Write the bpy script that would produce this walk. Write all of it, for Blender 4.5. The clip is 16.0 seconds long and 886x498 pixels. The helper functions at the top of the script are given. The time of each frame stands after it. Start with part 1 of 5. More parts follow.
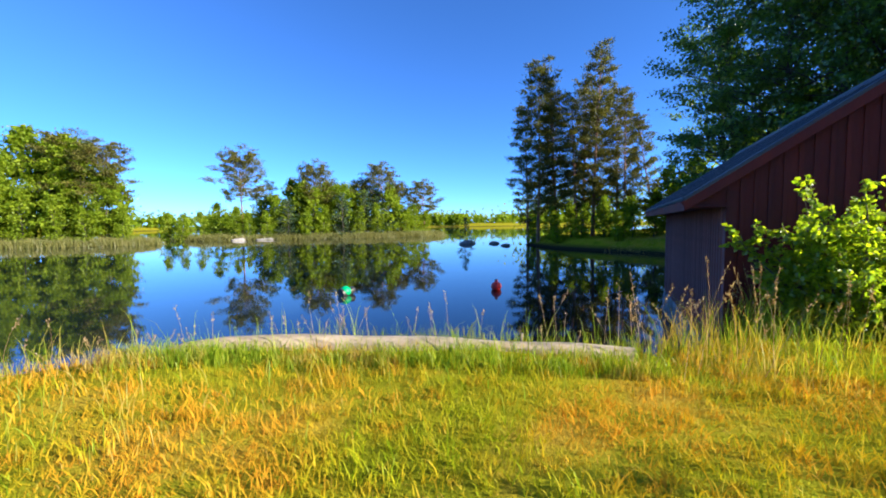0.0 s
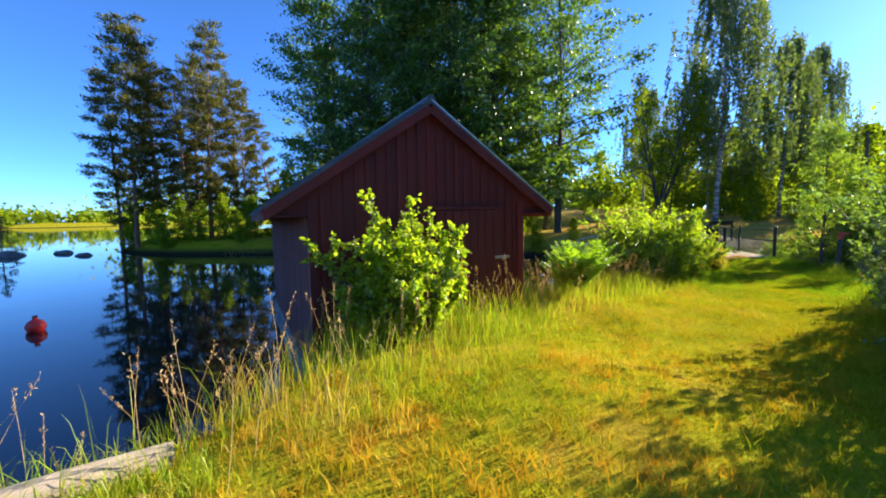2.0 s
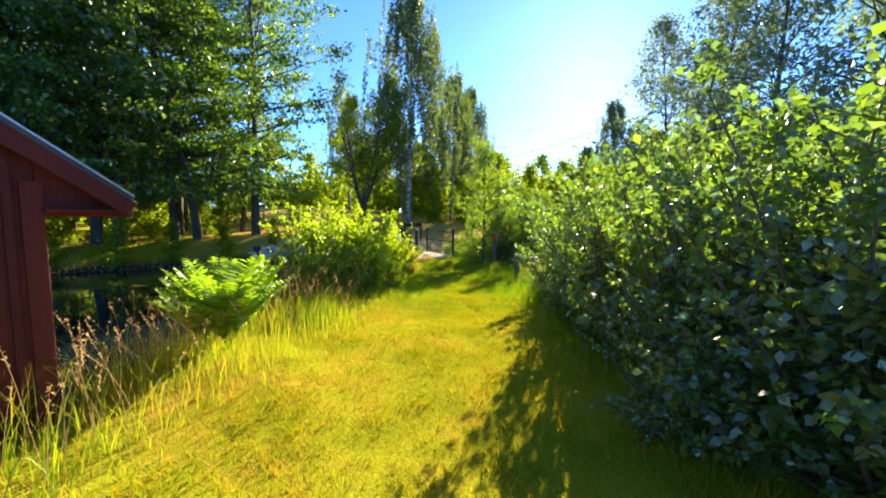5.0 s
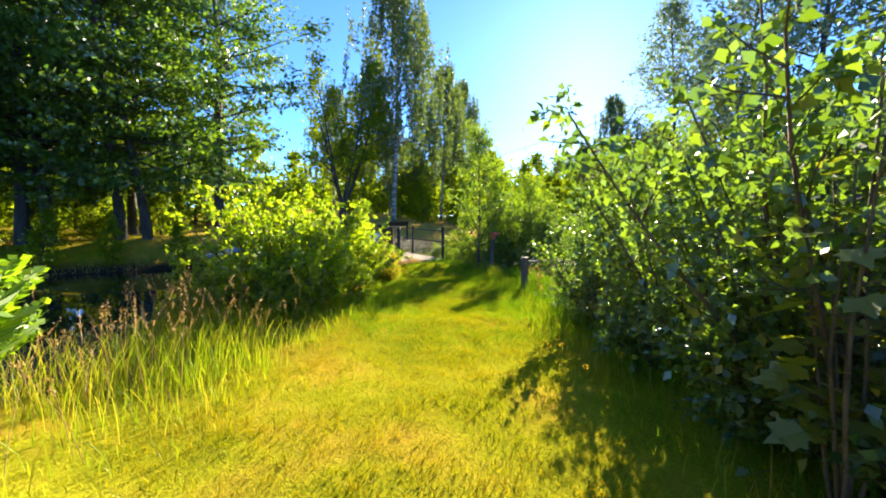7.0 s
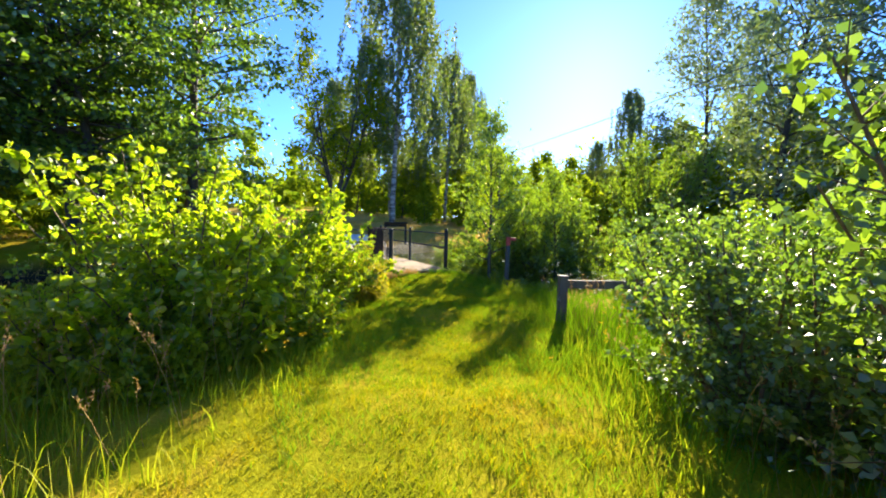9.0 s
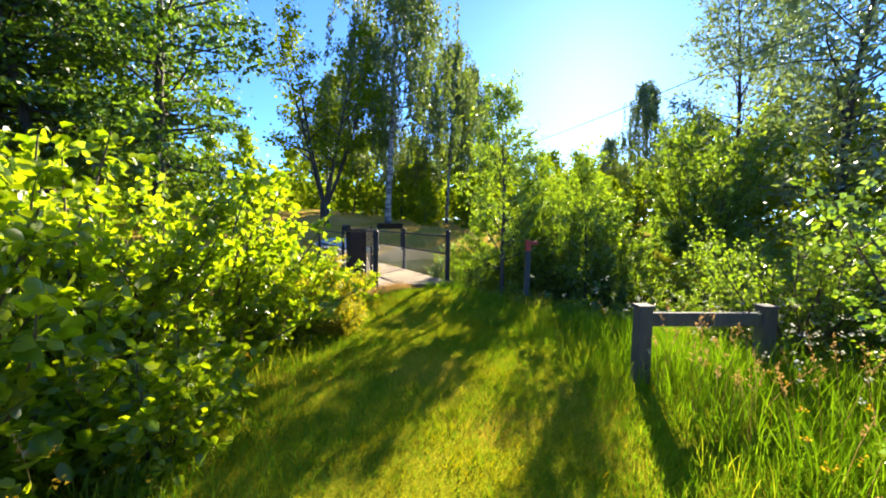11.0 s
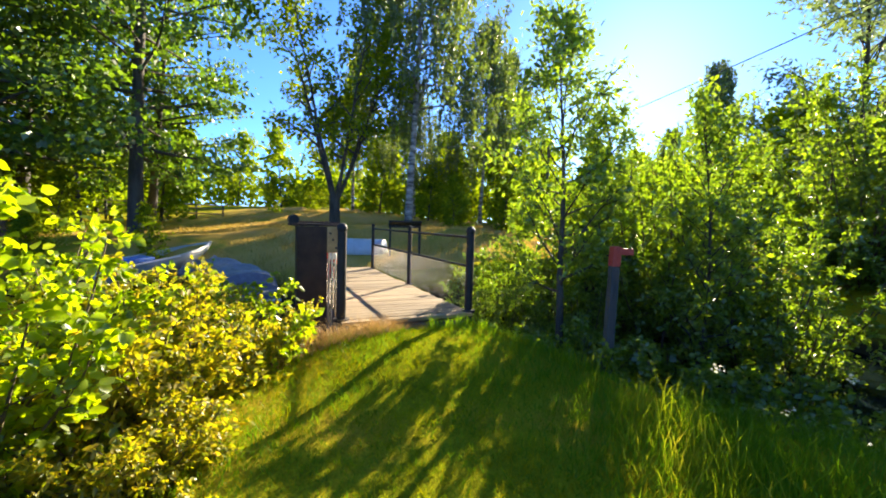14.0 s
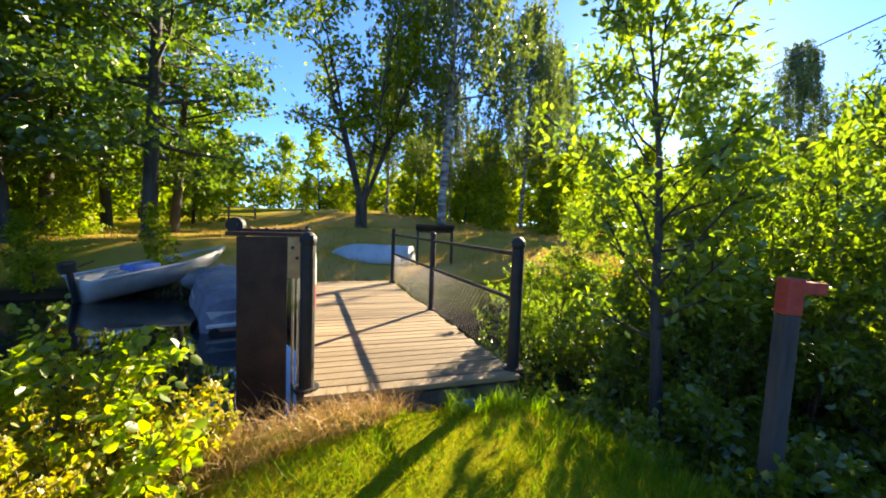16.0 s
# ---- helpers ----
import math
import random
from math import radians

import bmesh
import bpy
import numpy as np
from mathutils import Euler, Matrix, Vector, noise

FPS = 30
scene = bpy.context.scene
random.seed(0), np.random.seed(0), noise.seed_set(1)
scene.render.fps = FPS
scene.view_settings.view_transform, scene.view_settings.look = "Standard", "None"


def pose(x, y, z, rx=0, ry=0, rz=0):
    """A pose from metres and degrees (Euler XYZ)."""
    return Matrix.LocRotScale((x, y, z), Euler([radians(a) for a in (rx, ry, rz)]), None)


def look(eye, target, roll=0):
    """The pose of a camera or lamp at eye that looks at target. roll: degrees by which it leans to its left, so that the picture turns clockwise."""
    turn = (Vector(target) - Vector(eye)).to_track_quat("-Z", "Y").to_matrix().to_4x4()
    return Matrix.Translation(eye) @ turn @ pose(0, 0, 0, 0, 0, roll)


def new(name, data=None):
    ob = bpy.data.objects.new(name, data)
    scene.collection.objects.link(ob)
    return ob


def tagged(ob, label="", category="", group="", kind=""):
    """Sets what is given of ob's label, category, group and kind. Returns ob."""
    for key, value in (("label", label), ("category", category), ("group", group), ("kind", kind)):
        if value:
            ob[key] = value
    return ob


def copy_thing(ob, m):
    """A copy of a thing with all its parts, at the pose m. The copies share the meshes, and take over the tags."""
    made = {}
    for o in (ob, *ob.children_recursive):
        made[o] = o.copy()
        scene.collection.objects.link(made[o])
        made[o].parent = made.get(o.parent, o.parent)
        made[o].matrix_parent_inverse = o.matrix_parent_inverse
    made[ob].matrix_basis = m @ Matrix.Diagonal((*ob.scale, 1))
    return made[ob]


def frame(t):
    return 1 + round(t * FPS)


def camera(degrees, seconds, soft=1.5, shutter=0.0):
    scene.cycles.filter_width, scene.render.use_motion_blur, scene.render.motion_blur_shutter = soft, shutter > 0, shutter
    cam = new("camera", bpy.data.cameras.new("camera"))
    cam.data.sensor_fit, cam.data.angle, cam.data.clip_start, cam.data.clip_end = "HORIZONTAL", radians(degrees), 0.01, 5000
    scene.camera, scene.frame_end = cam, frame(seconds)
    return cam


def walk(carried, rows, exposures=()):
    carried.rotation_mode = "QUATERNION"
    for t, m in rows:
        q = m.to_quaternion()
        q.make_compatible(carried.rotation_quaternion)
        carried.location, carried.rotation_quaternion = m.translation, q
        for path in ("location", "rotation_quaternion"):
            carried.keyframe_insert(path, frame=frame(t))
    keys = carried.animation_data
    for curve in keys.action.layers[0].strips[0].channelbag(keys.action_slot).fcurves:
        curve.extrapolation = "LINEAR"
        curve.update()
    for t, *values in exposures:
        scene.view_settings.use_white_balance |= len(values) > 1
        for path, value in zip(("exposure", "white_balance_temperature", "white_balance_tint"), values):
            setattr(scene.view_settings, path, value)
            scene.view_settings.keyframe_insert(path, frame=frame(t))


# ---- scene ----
cam = camera(96.8, 16.0, 1.9)
PATH = [
    (0, (0.516, -1.392, 2.08), (1.336, 0.428, 1.955), -0.7),
    (0.5, (0.779, -1.315, 2.07), (1.944, 0.306, 1.947), -1.6),
    (1, (1.123, -1.153, 2.132), (2.612, 0.175, 1.991), -1.5),
    (1.5, (1.468, -1.027, 2.125), (3.226, -0.083, 1.983), -1.1),
    (2, (1.901, -1.032, 2.238), (3.823, -0.502, 2.077), -1.0),
    (2.5, (2.347, -1.043, 2.276), (4.336, -0.926, 2.107), -0.9),
    (3, (2.824, -1.13, 2.306), (4.798, -1.391, 2.12), 0.1),
    (3.5, (3.301, -1.309, 2.284), (5.223, -1.832, 2.098), -0.1),
    (4, (3.852, -1.493, 2.268), (5.718, -2.188, 2.088), -0.1),
    (4.5, (4.287, -1.727, 2.286), (6.118, -2.512, 2.103), 0.1),
    (7, (7.142, -3.232, 1.967), (8.939, -4.095, 1.809), 0.3),
    (7.5, (7.818, -3.506, 1.967), (9.617, -4.367, 1.81), 0.5),
    (8, (8.382, -3.871, 1.931), (10.184, -4.725, 1.778), 0.7),
    (8.5, (8.996, -4.133, 1.949), (10.799, -4.986, 1.795), 1.2),
    (10.8, (11.61, -5.439, 1.835), (13.423, -6.271, 1.69), 0.9),
    (11, (11.852, -5.517, 1.832), (13.663, -6.354, 1.695), 0.9),
    (11.5, (12.39, -5.823, 1.85), (14.21, -6.64, 1.707), 0.8),
    (12, (12.96, -6.131, 1.768), (14.792, -6.921, 1.632), 1.0),
    (12.5, (13.533, -6.453, 1.668), (15.376, -7.219, 1.543), 1.3),
    (13, (13.998, -6.743, 1.688), (15.854, -7.478, 1.561), 1.5),
    (13.5, (14.576, -6.978, 1.688), (16.442, -7.685, 1.561), 1.7),
    (14, (15.092, -7.254, 1.676), (16.971, -7.927, 1.549), 1.7),
    (14.5, (15.594, -7.452, 1.66), (17.485, -8.091, 1.538), 1.8),
    (15, (16.042, -7.659, 1.677), (17.943, -8.267, 1.556), 1.8),
    (15.5, (16.479, -7.836, 1.722), (18.394, -8.399, 1.604), 2.0),
    (16, (16.909, -7.96, 1.731), (18.845, -8.449, 1.612), 2.0),
]
walk(cam, [(t, look(eye, target, roll)) for t, eye, target, roll in PATH],
     [(0, 1.7, 5950, 10), (1.5, 1.78, 6000, 10), (3, 2.1, 6450, 10), (4.5, 2.22, 6500, 10), (8.5, 2.25, 6400, 10), (11, 2.28, 6500, 10), (14, 2.28, 6750, 10), (16, 2.25, 7200, 11)])

# ---- world, sun, exposure ----
SUN_AZ, SUN_EL = -44.6, 20.6
sun_dir = Vector((math.cos(radians(SUN_AZ)) * math.cos(radians(SUN_EL)), math.sin(radians(SUN_AZ)) * math.cos(radians(SUN_EL)), math.sin(radians(SUN_EL))))
world = bpy.data.worlds.new("sky")
scene.world = world
world.use_nodes = True
wt = world.node_tree
sky = wt.nodes.new("ShaderNodeTexSky")
sky.sky_type, sky.sun_disc = "NISHITA", False
sky.sun_elevation, sky.sun_rotation = radians(SUN_EL), radians(90 - SUN_AZ)
sky.air_density, sky.dust_density, sky.ozone_density, sky.altitude = 0.6, 0.11, 9.0, 150
wt.links.new(sky.outputs[0], wt.nodes["Background"].inputs[0])
wt.nodes["Background"].inputs[1].default_value = 0.103
sun = new("sun", bpy.data.lights.new("sun", "SUN"))
sun.data.energy, sun.data.angle, sun.data.color = 5.0, radians(0.5), (1.0, 0.87, 0.66)
sun.matrix_world = look(sun_dir * 80, (0, 0, 0))


# ---- materials ----
def shader(name):
    m = bpy.data.materials.new(name)
    m.use_nodes = True
    nt = m.node_tree
    nt.nodes.clear()
    out = nt.nodes.new("ShaderNodeOutputMaterial")
    return m, nt, out


def node(nt, kind, values=None, operation=""):
    n = nt.nodes.new(kind)
    if operation:
        n.operation = operation
    for k, v in (values or {}).items():
        n.inputs[k].default_value = v
    return n


def ramp(nt, source, stops):
    r = nt.nodes.new("ShaderNodeValToRGB")
    e = r.color_ramp.elements
    while len(e) < len(stops):
        e.new(0.5)
    for k, (p, c) in enumerate(stops):
        e[k].position, e[k].color = p, (*c, 1)
    nt.links.new(source, r.inputs[0])
    return r.outputs[0]


def mixed(nt, fac, a, b, kind="MIX"):
    n = nt.nodes.new("ShaderNodeMix")
    n.data_type, n.blend_type = "RGBA", kind
    for sock, v in ((0, fac), (6, a), (7, b)):
        if isinstance(v, (int, float)):
            n.inputs[sock].default_value = v
        elif isinstance(v, tuple):
            n.inputs[sock].default_value = (*v, 1)
        else:
            nt.links.new(v, n.inputs[sock])
    return n.outputs[2]


def noise_of(nt, scale, detail=4, rough=0.55, space="Object", stretch=None):
    tc = nt.nodes.new("ShaderNodeTexCoord")
    src = tc.outputs[space]
    if stretch:
        mp = nt.nodes.new("ShaderNodeMapping")
        mp.inputs["Scale"].default_value = stretch
        nt.links.new(src, mp.inputs[0])
        src = mp.outputs[0]
    n = node(nt, "ShaderNodeTexNoise", {"Scale": scale, "Detail": detail, "Roughness": rough})
    nt.links.new(src, n.inputs["Vector"])
    return n.outputs["Fac"]


def surface(name, stops, scale=3, rough=0.7, metal=0.0, bump=0.3, bump_scale=40, stretch=None, detail2=0.25, vary=0.0, spec=0.5):
    """A surface with colour at two scales and fine relief; vary: how far pieces differ from each other."""
    m, nt, out = shader(name)
    b = node(nt, "ShaderNodeBsdfPrincipled", {"Roughness": rough, "Metallic": metal, "Specular IOR Level": spec})
    col = ramp(nt, noise_of(nt, scale, stretch=stretch), stops)
    fine = noise_of(nt, bump_scale, 5, 0.65, stretch=stretch)
    col = mixed(nt, detail2, col, ramp(nt, fine, [(0.3, (0.25, 0.25, 0.25)), (0.7, (0.8, 0.8, 0.8))]), "OVERLAY")
    if vary:
        oi = nt.nodes.new("ShaderNodeObjectInfo")
        col = mixed(nt, 1.0, col, ramp(nt, oi.outputs["Random"], [(0, (1 - vary,) * 3), (1, (1 + vary * 0.3,) * 3)]), "MULTIPLY")
    nt.links.new(col, b.inputs["Base Color"])
    bp = node(nt, "ShaderNodeBump", {"Strength": bump, "Distance": 0.02})
    nt.links.new(fine, bp.inputs["Height"])
    nt.links.new(bp.outputs[0], b.inputs["Normal"])
    nt.links.new(b.outputs[0], out.inputs[0])
    return m


def drier_west(nt, x):
    """1 on the dry trodden meadow in the west, falling to 0.15 in the lush grass past x."""
    tc = nt.nodes.new("ShaderNodeTexCoord")
    sx = nt.nodes.new("ShaderNodeSeparateXYZ")
    nt.links.new(tc.outputs["Object"], sx.inputs[0])
    mr = node(nt, "ShaderNodeMapRange", {"From Min": x, "From Max": x - 4, "To Min": 0.3, "To Max": 1.0})
    nt.links.new(sx.outputs[0], mr.inputs[0])
    return mr.outputs[0]


def leafy(name, dark, light, glow=0.5, gloss=0.06, glow_tint=(1.25, 1.2, 0.35), patch=0.0, patch_col=(0.3, 0.2, 0.05), dry_to=0.0):
    """Foliage: thin leaves that let light through, each a little different."""
    m, nt, out = shader(name)
    geo = nt.nodes.new("ShaderNodeNewGeometry")
    col = ramp(nt, geo.outputs["Random Per Island"], [(0, dark), (0.55, tuple((a + b) / 2 for a, b in zip(dark, light))), (1, light)])
    if patch:
        big = mixed(nt, 0.45, noise_of(nt, 0.8, 3), noise_of(nt, 5.5, 3))
        mask = ramp(nt, big, [(0.52 - patch * 0.1, (0, 0, 0)), (0.6, (1, 1, 1))])
        if dry_to:
            mask = mixed(nt, 1.0, mask, drier_west(nt, dry_to), "MULTIPLY")
        col = mixed(nt, mask, col, patch_col)
    d = nt.nodes.new("ShaderNodeBsdfDiffuse")
    t = nt.nodes.new("ShaderNodeBsdfTranslucent")
    g = node(nt, "ShaderNodeBsdfGlossy", {"Roughness": 0.42})
    nt.links.new(col, d.inputs[0])
    nt.links.new(mixed(nt, 1.0, col, glow_tint, "MULTIPLY"), t.inputs[0])
    s1 = node(nt, "ShaderNodeMixShader", {0: glow})
    nt.links.new(d.outputs[0], s1.inputs[1])
    nt.links.new(t.outputs[0], s1.inputs[2])
    s2 = node(nt, "ShaderNodeMixShader", {0: gloss})
    nt.links.new(s1.outputs[0], s2.inputs[1])
    nt.links.new(g.outputs[0], s2.inputs[2])
    nt.links.new(s2.outputs[0], out.inputs[0])
    return m


def water_material():
    m, nt, out = shader("lake water")
    b = node(nt, "ShaderNodeBsdfPrincipled", {"Base Color": (0.006, 0.012, 0.014, 1), "Roughness": 0.03, "IOR": 1.333, "Specular IOR Level": 0.8})
    n1 = noise_of(nt, 0.8, 2, 0.5, stretch=(1, 1, 1))
    bp = node(nt, "ShaderNodeBump", {"Strength": 0.035, "Distance": 0.05})
    nt.links.new(n1, bp.inputs["Height"])
    nt.links.new(bp.outputs[0], b.inputs["Normal"])
    nt.links.new(b.outputs[0], out.inputs[0])
    return m


def ground_material():
    m, nt, out = shader("meadow soil and turf")
    b = node(nt, "ShaderNodeBsdfPrincipled", {"Roughness": 1.0, "Specular IOR Level": 0.0})
    turf = ramp(nt, noise_of(nt, 1.1, 5, 0.6), [(0.3, (0.16, 0.18, 0.008)), (0.5, (0.27, 0.26, 0.012)), (0.68, (0.38, 0.26, 0.025))])
    fine = noise_of(nt, 45, 4, 0.7)
    turf = mixed(nt, 0.5, turf, ramp(nt, fine, [(0.3, (0.2, 0.2, 0.2)), (0.7, (0.85, 0.85, 0.85))]), "OVERLAY")
    dry = ramp(nt, noise_of(nt, 0.35, 4, 0.6), [(0.33, (0.2, 0.24, 0.03)), (0.46, (0.46, 0.31, 0.07)), (0.7, (0.6, 0.37, 0.13))])
    tc = nt.nodes.new("ShaderNodeTexCoord")
    sx = nt.nodes.new("ShaderNodeSeparateXYZ")
    nt.links.new(tc.outputs["Object"], sx.inputs[0])
    mr = node(nt, "ShaderNodeMapRange", {"From Min": 25.5, "From Max": 27.5})
    nt.links.new(sx.outputs[0], mr.inputs[0])
    my = node(nt, "ShaderNodeMapRange", {"From Min": 3.0, "From Max": -4.0})
    nt.links.new(sx.outputs[1], my.inputs[0])
    mm = node(nt, "ShaderNodeMath", operation="MULTIPLY")
    nt.links.new(mr.outputs[0], mm.inputs[0])
    nt.links.new(my.outputs[0], mm.inputs[1])
    col = mixed(nt, mm.outputs[0], turf, dry)
    mud = node(nt, "ShaderNodeMapRange", {"From Min": 0.1, "From Max": -0.3})
    nt.links.new(sx.outputs[2], mud.inputs[0])
    col = mixed(nt, mud.outputs[0], col, (0.035, 0.03, 0.018))
    nt.links.new(col, b.inputs["Base Color"])
    bp = node(nt, "ShaderNodeBump", {"Strength": 0.6, "Distance": 0.03})
    nt.links.new(fine, bp.inputs["Height"])
    nt.links.new(bp.outputs[0], b.inputs["Normal"])
    nt.links.new(b.outputs[0], out.inputs[0])
    return m


M = {
    "water": water_material(),
    "ground": ground_material(),
    "red": surface("falu red paint", [(0.3, (0.085, 0.008, 0.004)), (0.7, (0.15, 0.014, 0.006))], 2.5, 0.65, bump=0.4, bump_scale=60, stretch=(1, 1, 0.12), vary=0.3, spec=0.4),
    "greyish_red": surface("greyish red paint", [(0.3, (0.17, 0.075, 0.07)), (0.7, (0.25, 0.11, 0.1))], 2.5, 0.75, bump=0.4, bump_scale=60, stretch=(1, 1, 0.12), vary=0.2, spec=0.3),
    "roof": surface("grey roofing sheet", [(0.3, (0.035, 0.04, 0.055)), (0.7, (0.07, 0.075, 0.09))], 1.2, 0.4, bump=0.3, bump_scale=30),
    "edge_metal": surface("bare sheet edge", [(0.3, (0.5, 0.5, 0.5)), (0.7, (0.65, 0.65, 0.64))], 6, 0.35, 0.8, bump=0.1),
    "stone": surface("grey granite", [(0.3, (0.14, 0.13, 0.12)), (0.7, (0.3, 0.28, 0.26))], 2.5, 0.85, bump=0.7, bump_scale=18, vary=0.3),
    "log": surface("weathered pale log", [(0.3, (0.26, 0.2, 0.13)), (0.7, (0.46, 0.37, 0.26))], 3, 0.9, bump=0.6, bump_scale=30, stretch=(0.2, 1, 1)),
    "plank": surface("sun-bleached deck planks", [(0.3, (0.27, 0.19, 0.1)), (0.7, (0.43, 0.32, 0.18))], 4, 0.85, bump=0.4, bump_scale=45, stretch=(1, 0.12, 1), vary=0.3),
    "iron": surface("black painted iron", [(0.3, (0.009, 0.009, 0.01)), (0.7, (0.025, 0.022, 0.02))], 8, 0.6, bump=0.25, bump_scale=70),
    "rust": surface("dark brown weathered steel", [(0.3, (0.035, 0.019, 0.013)), (0.7, (0.085, 0.045, 0.028))], 5, 0.6, 0.3, bump=0.4, bump_scale=50),
    "wire": surface("dull dark wire", [(0.3, (0.05, 0.045, 0.04)), (0.7, (0.12, 0.11, 0.1))], 20, 0.5, 0.5, bump=0.1),
    "grey_wood": surface("weathered grey wood", [(0.3, (0.07, 0.065, 0.06)), (0.7, (0.16, 0.145, 0.13))], 5, 0.85, bump=0.6, bump_scale=50, stretch=(1, 1, 0.15)),
    "new_wood": surface("raw pine wood", [(0.3, (0.45, 0.26, 0.1)), (0.7, (0.62, 0.4, 0.18))], 6, 0.75, bump=0.3),
    "red_plastic": surface("red plastic", [(0.3, (0.55, 0.015, 0.01)), (0.7, (0.66, 0.03, 0.02))], 5, 0.4, bump=0.05),
    "orange_paint": surface("faded red paint", [(0.3, (0.5, 0.05, 0.03)), (0.7, (0.65, 0.1, 0.06))], 9, 0.7, bump=0.2),
    "green_plastic": surface("green plastic", [(0.3, (0.0, 0.3, 0.1)), (0.7, (0.01, 0.42, 0.16))], 5, 0.4, bump=0.05),
    "white": surface("white paint", [(0.3, (0.7, 0.7, 0.68)), (0.7, (0.82, 0.82, 0.8))], 4, 0.5, bump=0.1),
    "hull": surface("dull white boat hull", [(0.3, (0.28, 0.3, 0.27)), (0.7, (0.46, 0.47, 0.43))], 2.5, 0.45, bump=0.15),
    "hull_blue": surface("pale blue-grey hull", [(0.3, (0.35, 0.42, 0.47)), (0.7, (0.5, 0.56, 0.6))], 2.5, 0.55, bump=0.2),
    "tarp": surface("grey-blue tarpaulin", [(0.3, (0.1, 0.11, 0.14)), (0.7, (0.2, 0.21, 0.25))], 3, 0.6, bump=0.6, bump_scale=9),
    "blue": surface("blue plastic", [(0.3, (0.03, 0.12, 0.45)), (0.7, (0.05, 0.2, 0.6))], 4, 0.5, bump=0.1),
    "black": surface("black plastic", [(0.3, (0.012, 0.012, 0.013)), (0.7, (0.03, 0.03, 0.032))], 8, 0.4, bump=0.1),
    "chrome": surface("galvanised steel", [(0.3, (0.55, 0.55, 0.55)), (0.7, (0.7, 0.7, 0.7))], 20, 0.3, 1.0, bump=0.1),
    "bark": surface("dark alder bark", [(0.3, (0.035, 0.03, 0.024)), (0.7, (0.1, 0.085, 0.065))], 4, 0.9, bump=0.9, bump_scale=22, stretch=(1, 1, 0.3)),
    "pine_bark": surface("orange pine bark", [(0.3, (0.12, 0.065, 0.035)), (0.7, (0.3, 0.15, 0.07))], 2, 0.9, bump=0.9, bump_scale=20, stretch=(1, 1, 0.3)),
    "birch_bark": surface("white birch bark", [(0.4, (0.06, 0.052, 0.045)), (0.55, (0.32, 0.3, 0.27)), (0.75, (0.55, 0.53, 0.49))], 2.2, 0.8, bump=0.4, bump_scale=25, stretch=(0.5, 0.5, 2.2)),
    "stem": surface("brown shrub stems", [(0.3, (0.07, 0.05, 0.03)), (0.7, (0.16, 0.12, 0.07))], 8, 0.85, bump=0.4),
    "roof_tile": surface("dark red roof tiles", [(0.3, (0.08, 0.04, 0.04)), (0.7, (0.14, 0.07, 0.06))], 1, 0.8, bump=0.3),
    "alder_leaf": leafy("alder leaves", (0.04, 0.1, 0.014), (0.17, 0.29, 0.03), 0.6),
    "wood_leaf": leafy("far woodland leaves", (0.12, 0.2, 0.01), (0.3, 0.38, 0.022), 0.55, 0.008),
    "birch_leaf": leafy("birch leaves", (0.07, 0.12, 0.03), (0.17, 0.23, 0.05), 0.5),
    "willow_leaf": leafy("grey willow leaves", (0.09, 0.15, 0.08), (0.22, 0.29, 0.16), 0.5, 0.12),
    "pine_leaf": leafy("pine needles", (0.05, 0.066, 0.014), (0.19, 0.17, 0.034), 0.3, 0.012),
    "spruce_leaf": leafy("young spruce needles", (0.03, 0.06, 0.02), (0.07, 0.12, 0.035), 0.2, 0.05),
    "bush_leaf": leafy("bright alder bush leaves", (0.15, 0.27, 0.008), (0.36, 0.47, 0.016), 0.74, 0.05, (1.35, 1.25, 0.3)),
    "yellow_leaf": leafy("yellow-green sallow leaves", (0.18, 0.26, 0.015), (0.46, 0.37, 0.03), 0.62, 0.04, (1.3, 1.2, 0.3)),
    "hedge_leaf": leafy("dark hedge leaves", (0.06, 0.13, 0.025), (0.2, 0.32, 0.045), 0.6, 0.12),
    "shrub_leaf": leafy("sallow leaves", (0.1, 0.19, 0.014), (0.26, 0.38, 0.03), 0.64, 0.08),
    "maple_leaf": leafy("maple leaves", (0.07, 0.15, 0.02), (0.24, 0.27, 0.03), 0.55, 0.1),
    "fern_leaf": leafy("fern fronds", (0.14, 0.27, 0.012), (0.24, 0.38, 0.03), 0.6, 0.04),
    "lawn": leafy("mown grass", (0.16, 0.25, 0.004), (0.44, 0.42, 0.01), 0.33, 0.004, (1.2, 1.1, 0.25), 0.85, (0.58, 0.3, 0.02), 9.5),
    "tall_grass": leafy("tall grass", (0.13, 0.26, 0.008), (0.38, 0.43, 0.03), 0.5, 0.012, (1.2, 1.1, 0.35), 0.2, (0.5, 0.36, 0.08), 12.0),
    "dry_grass": leafy("sun-dried field grass", (0.3, 0.24, 0.05), (0.6, 0.42, 0.13), 0.4, 0.02, (1.15, 1.0, 0.5)),
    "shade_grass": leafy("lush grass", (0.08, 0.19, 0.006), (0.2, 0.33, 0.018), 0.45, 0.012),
    "clippings": leafy("dry grass clippings", (0.42, 0.26, 0.03), (0.6, 0.4, 0.08), 0.3, 0.004, (1.1, 0.95, 0.5)),
    "straw": leafy("dry seed heads", (0.34, 0.22, 0.09), (0.58, 0.42, 0.2), 0.35, 0.02, (1.1, 0.95, 0.6)),
    "reed": leafy("reeds", (0.12, 0.14, 0.03), (0.26, 0.24, 0.07), 0.4, 0.03),
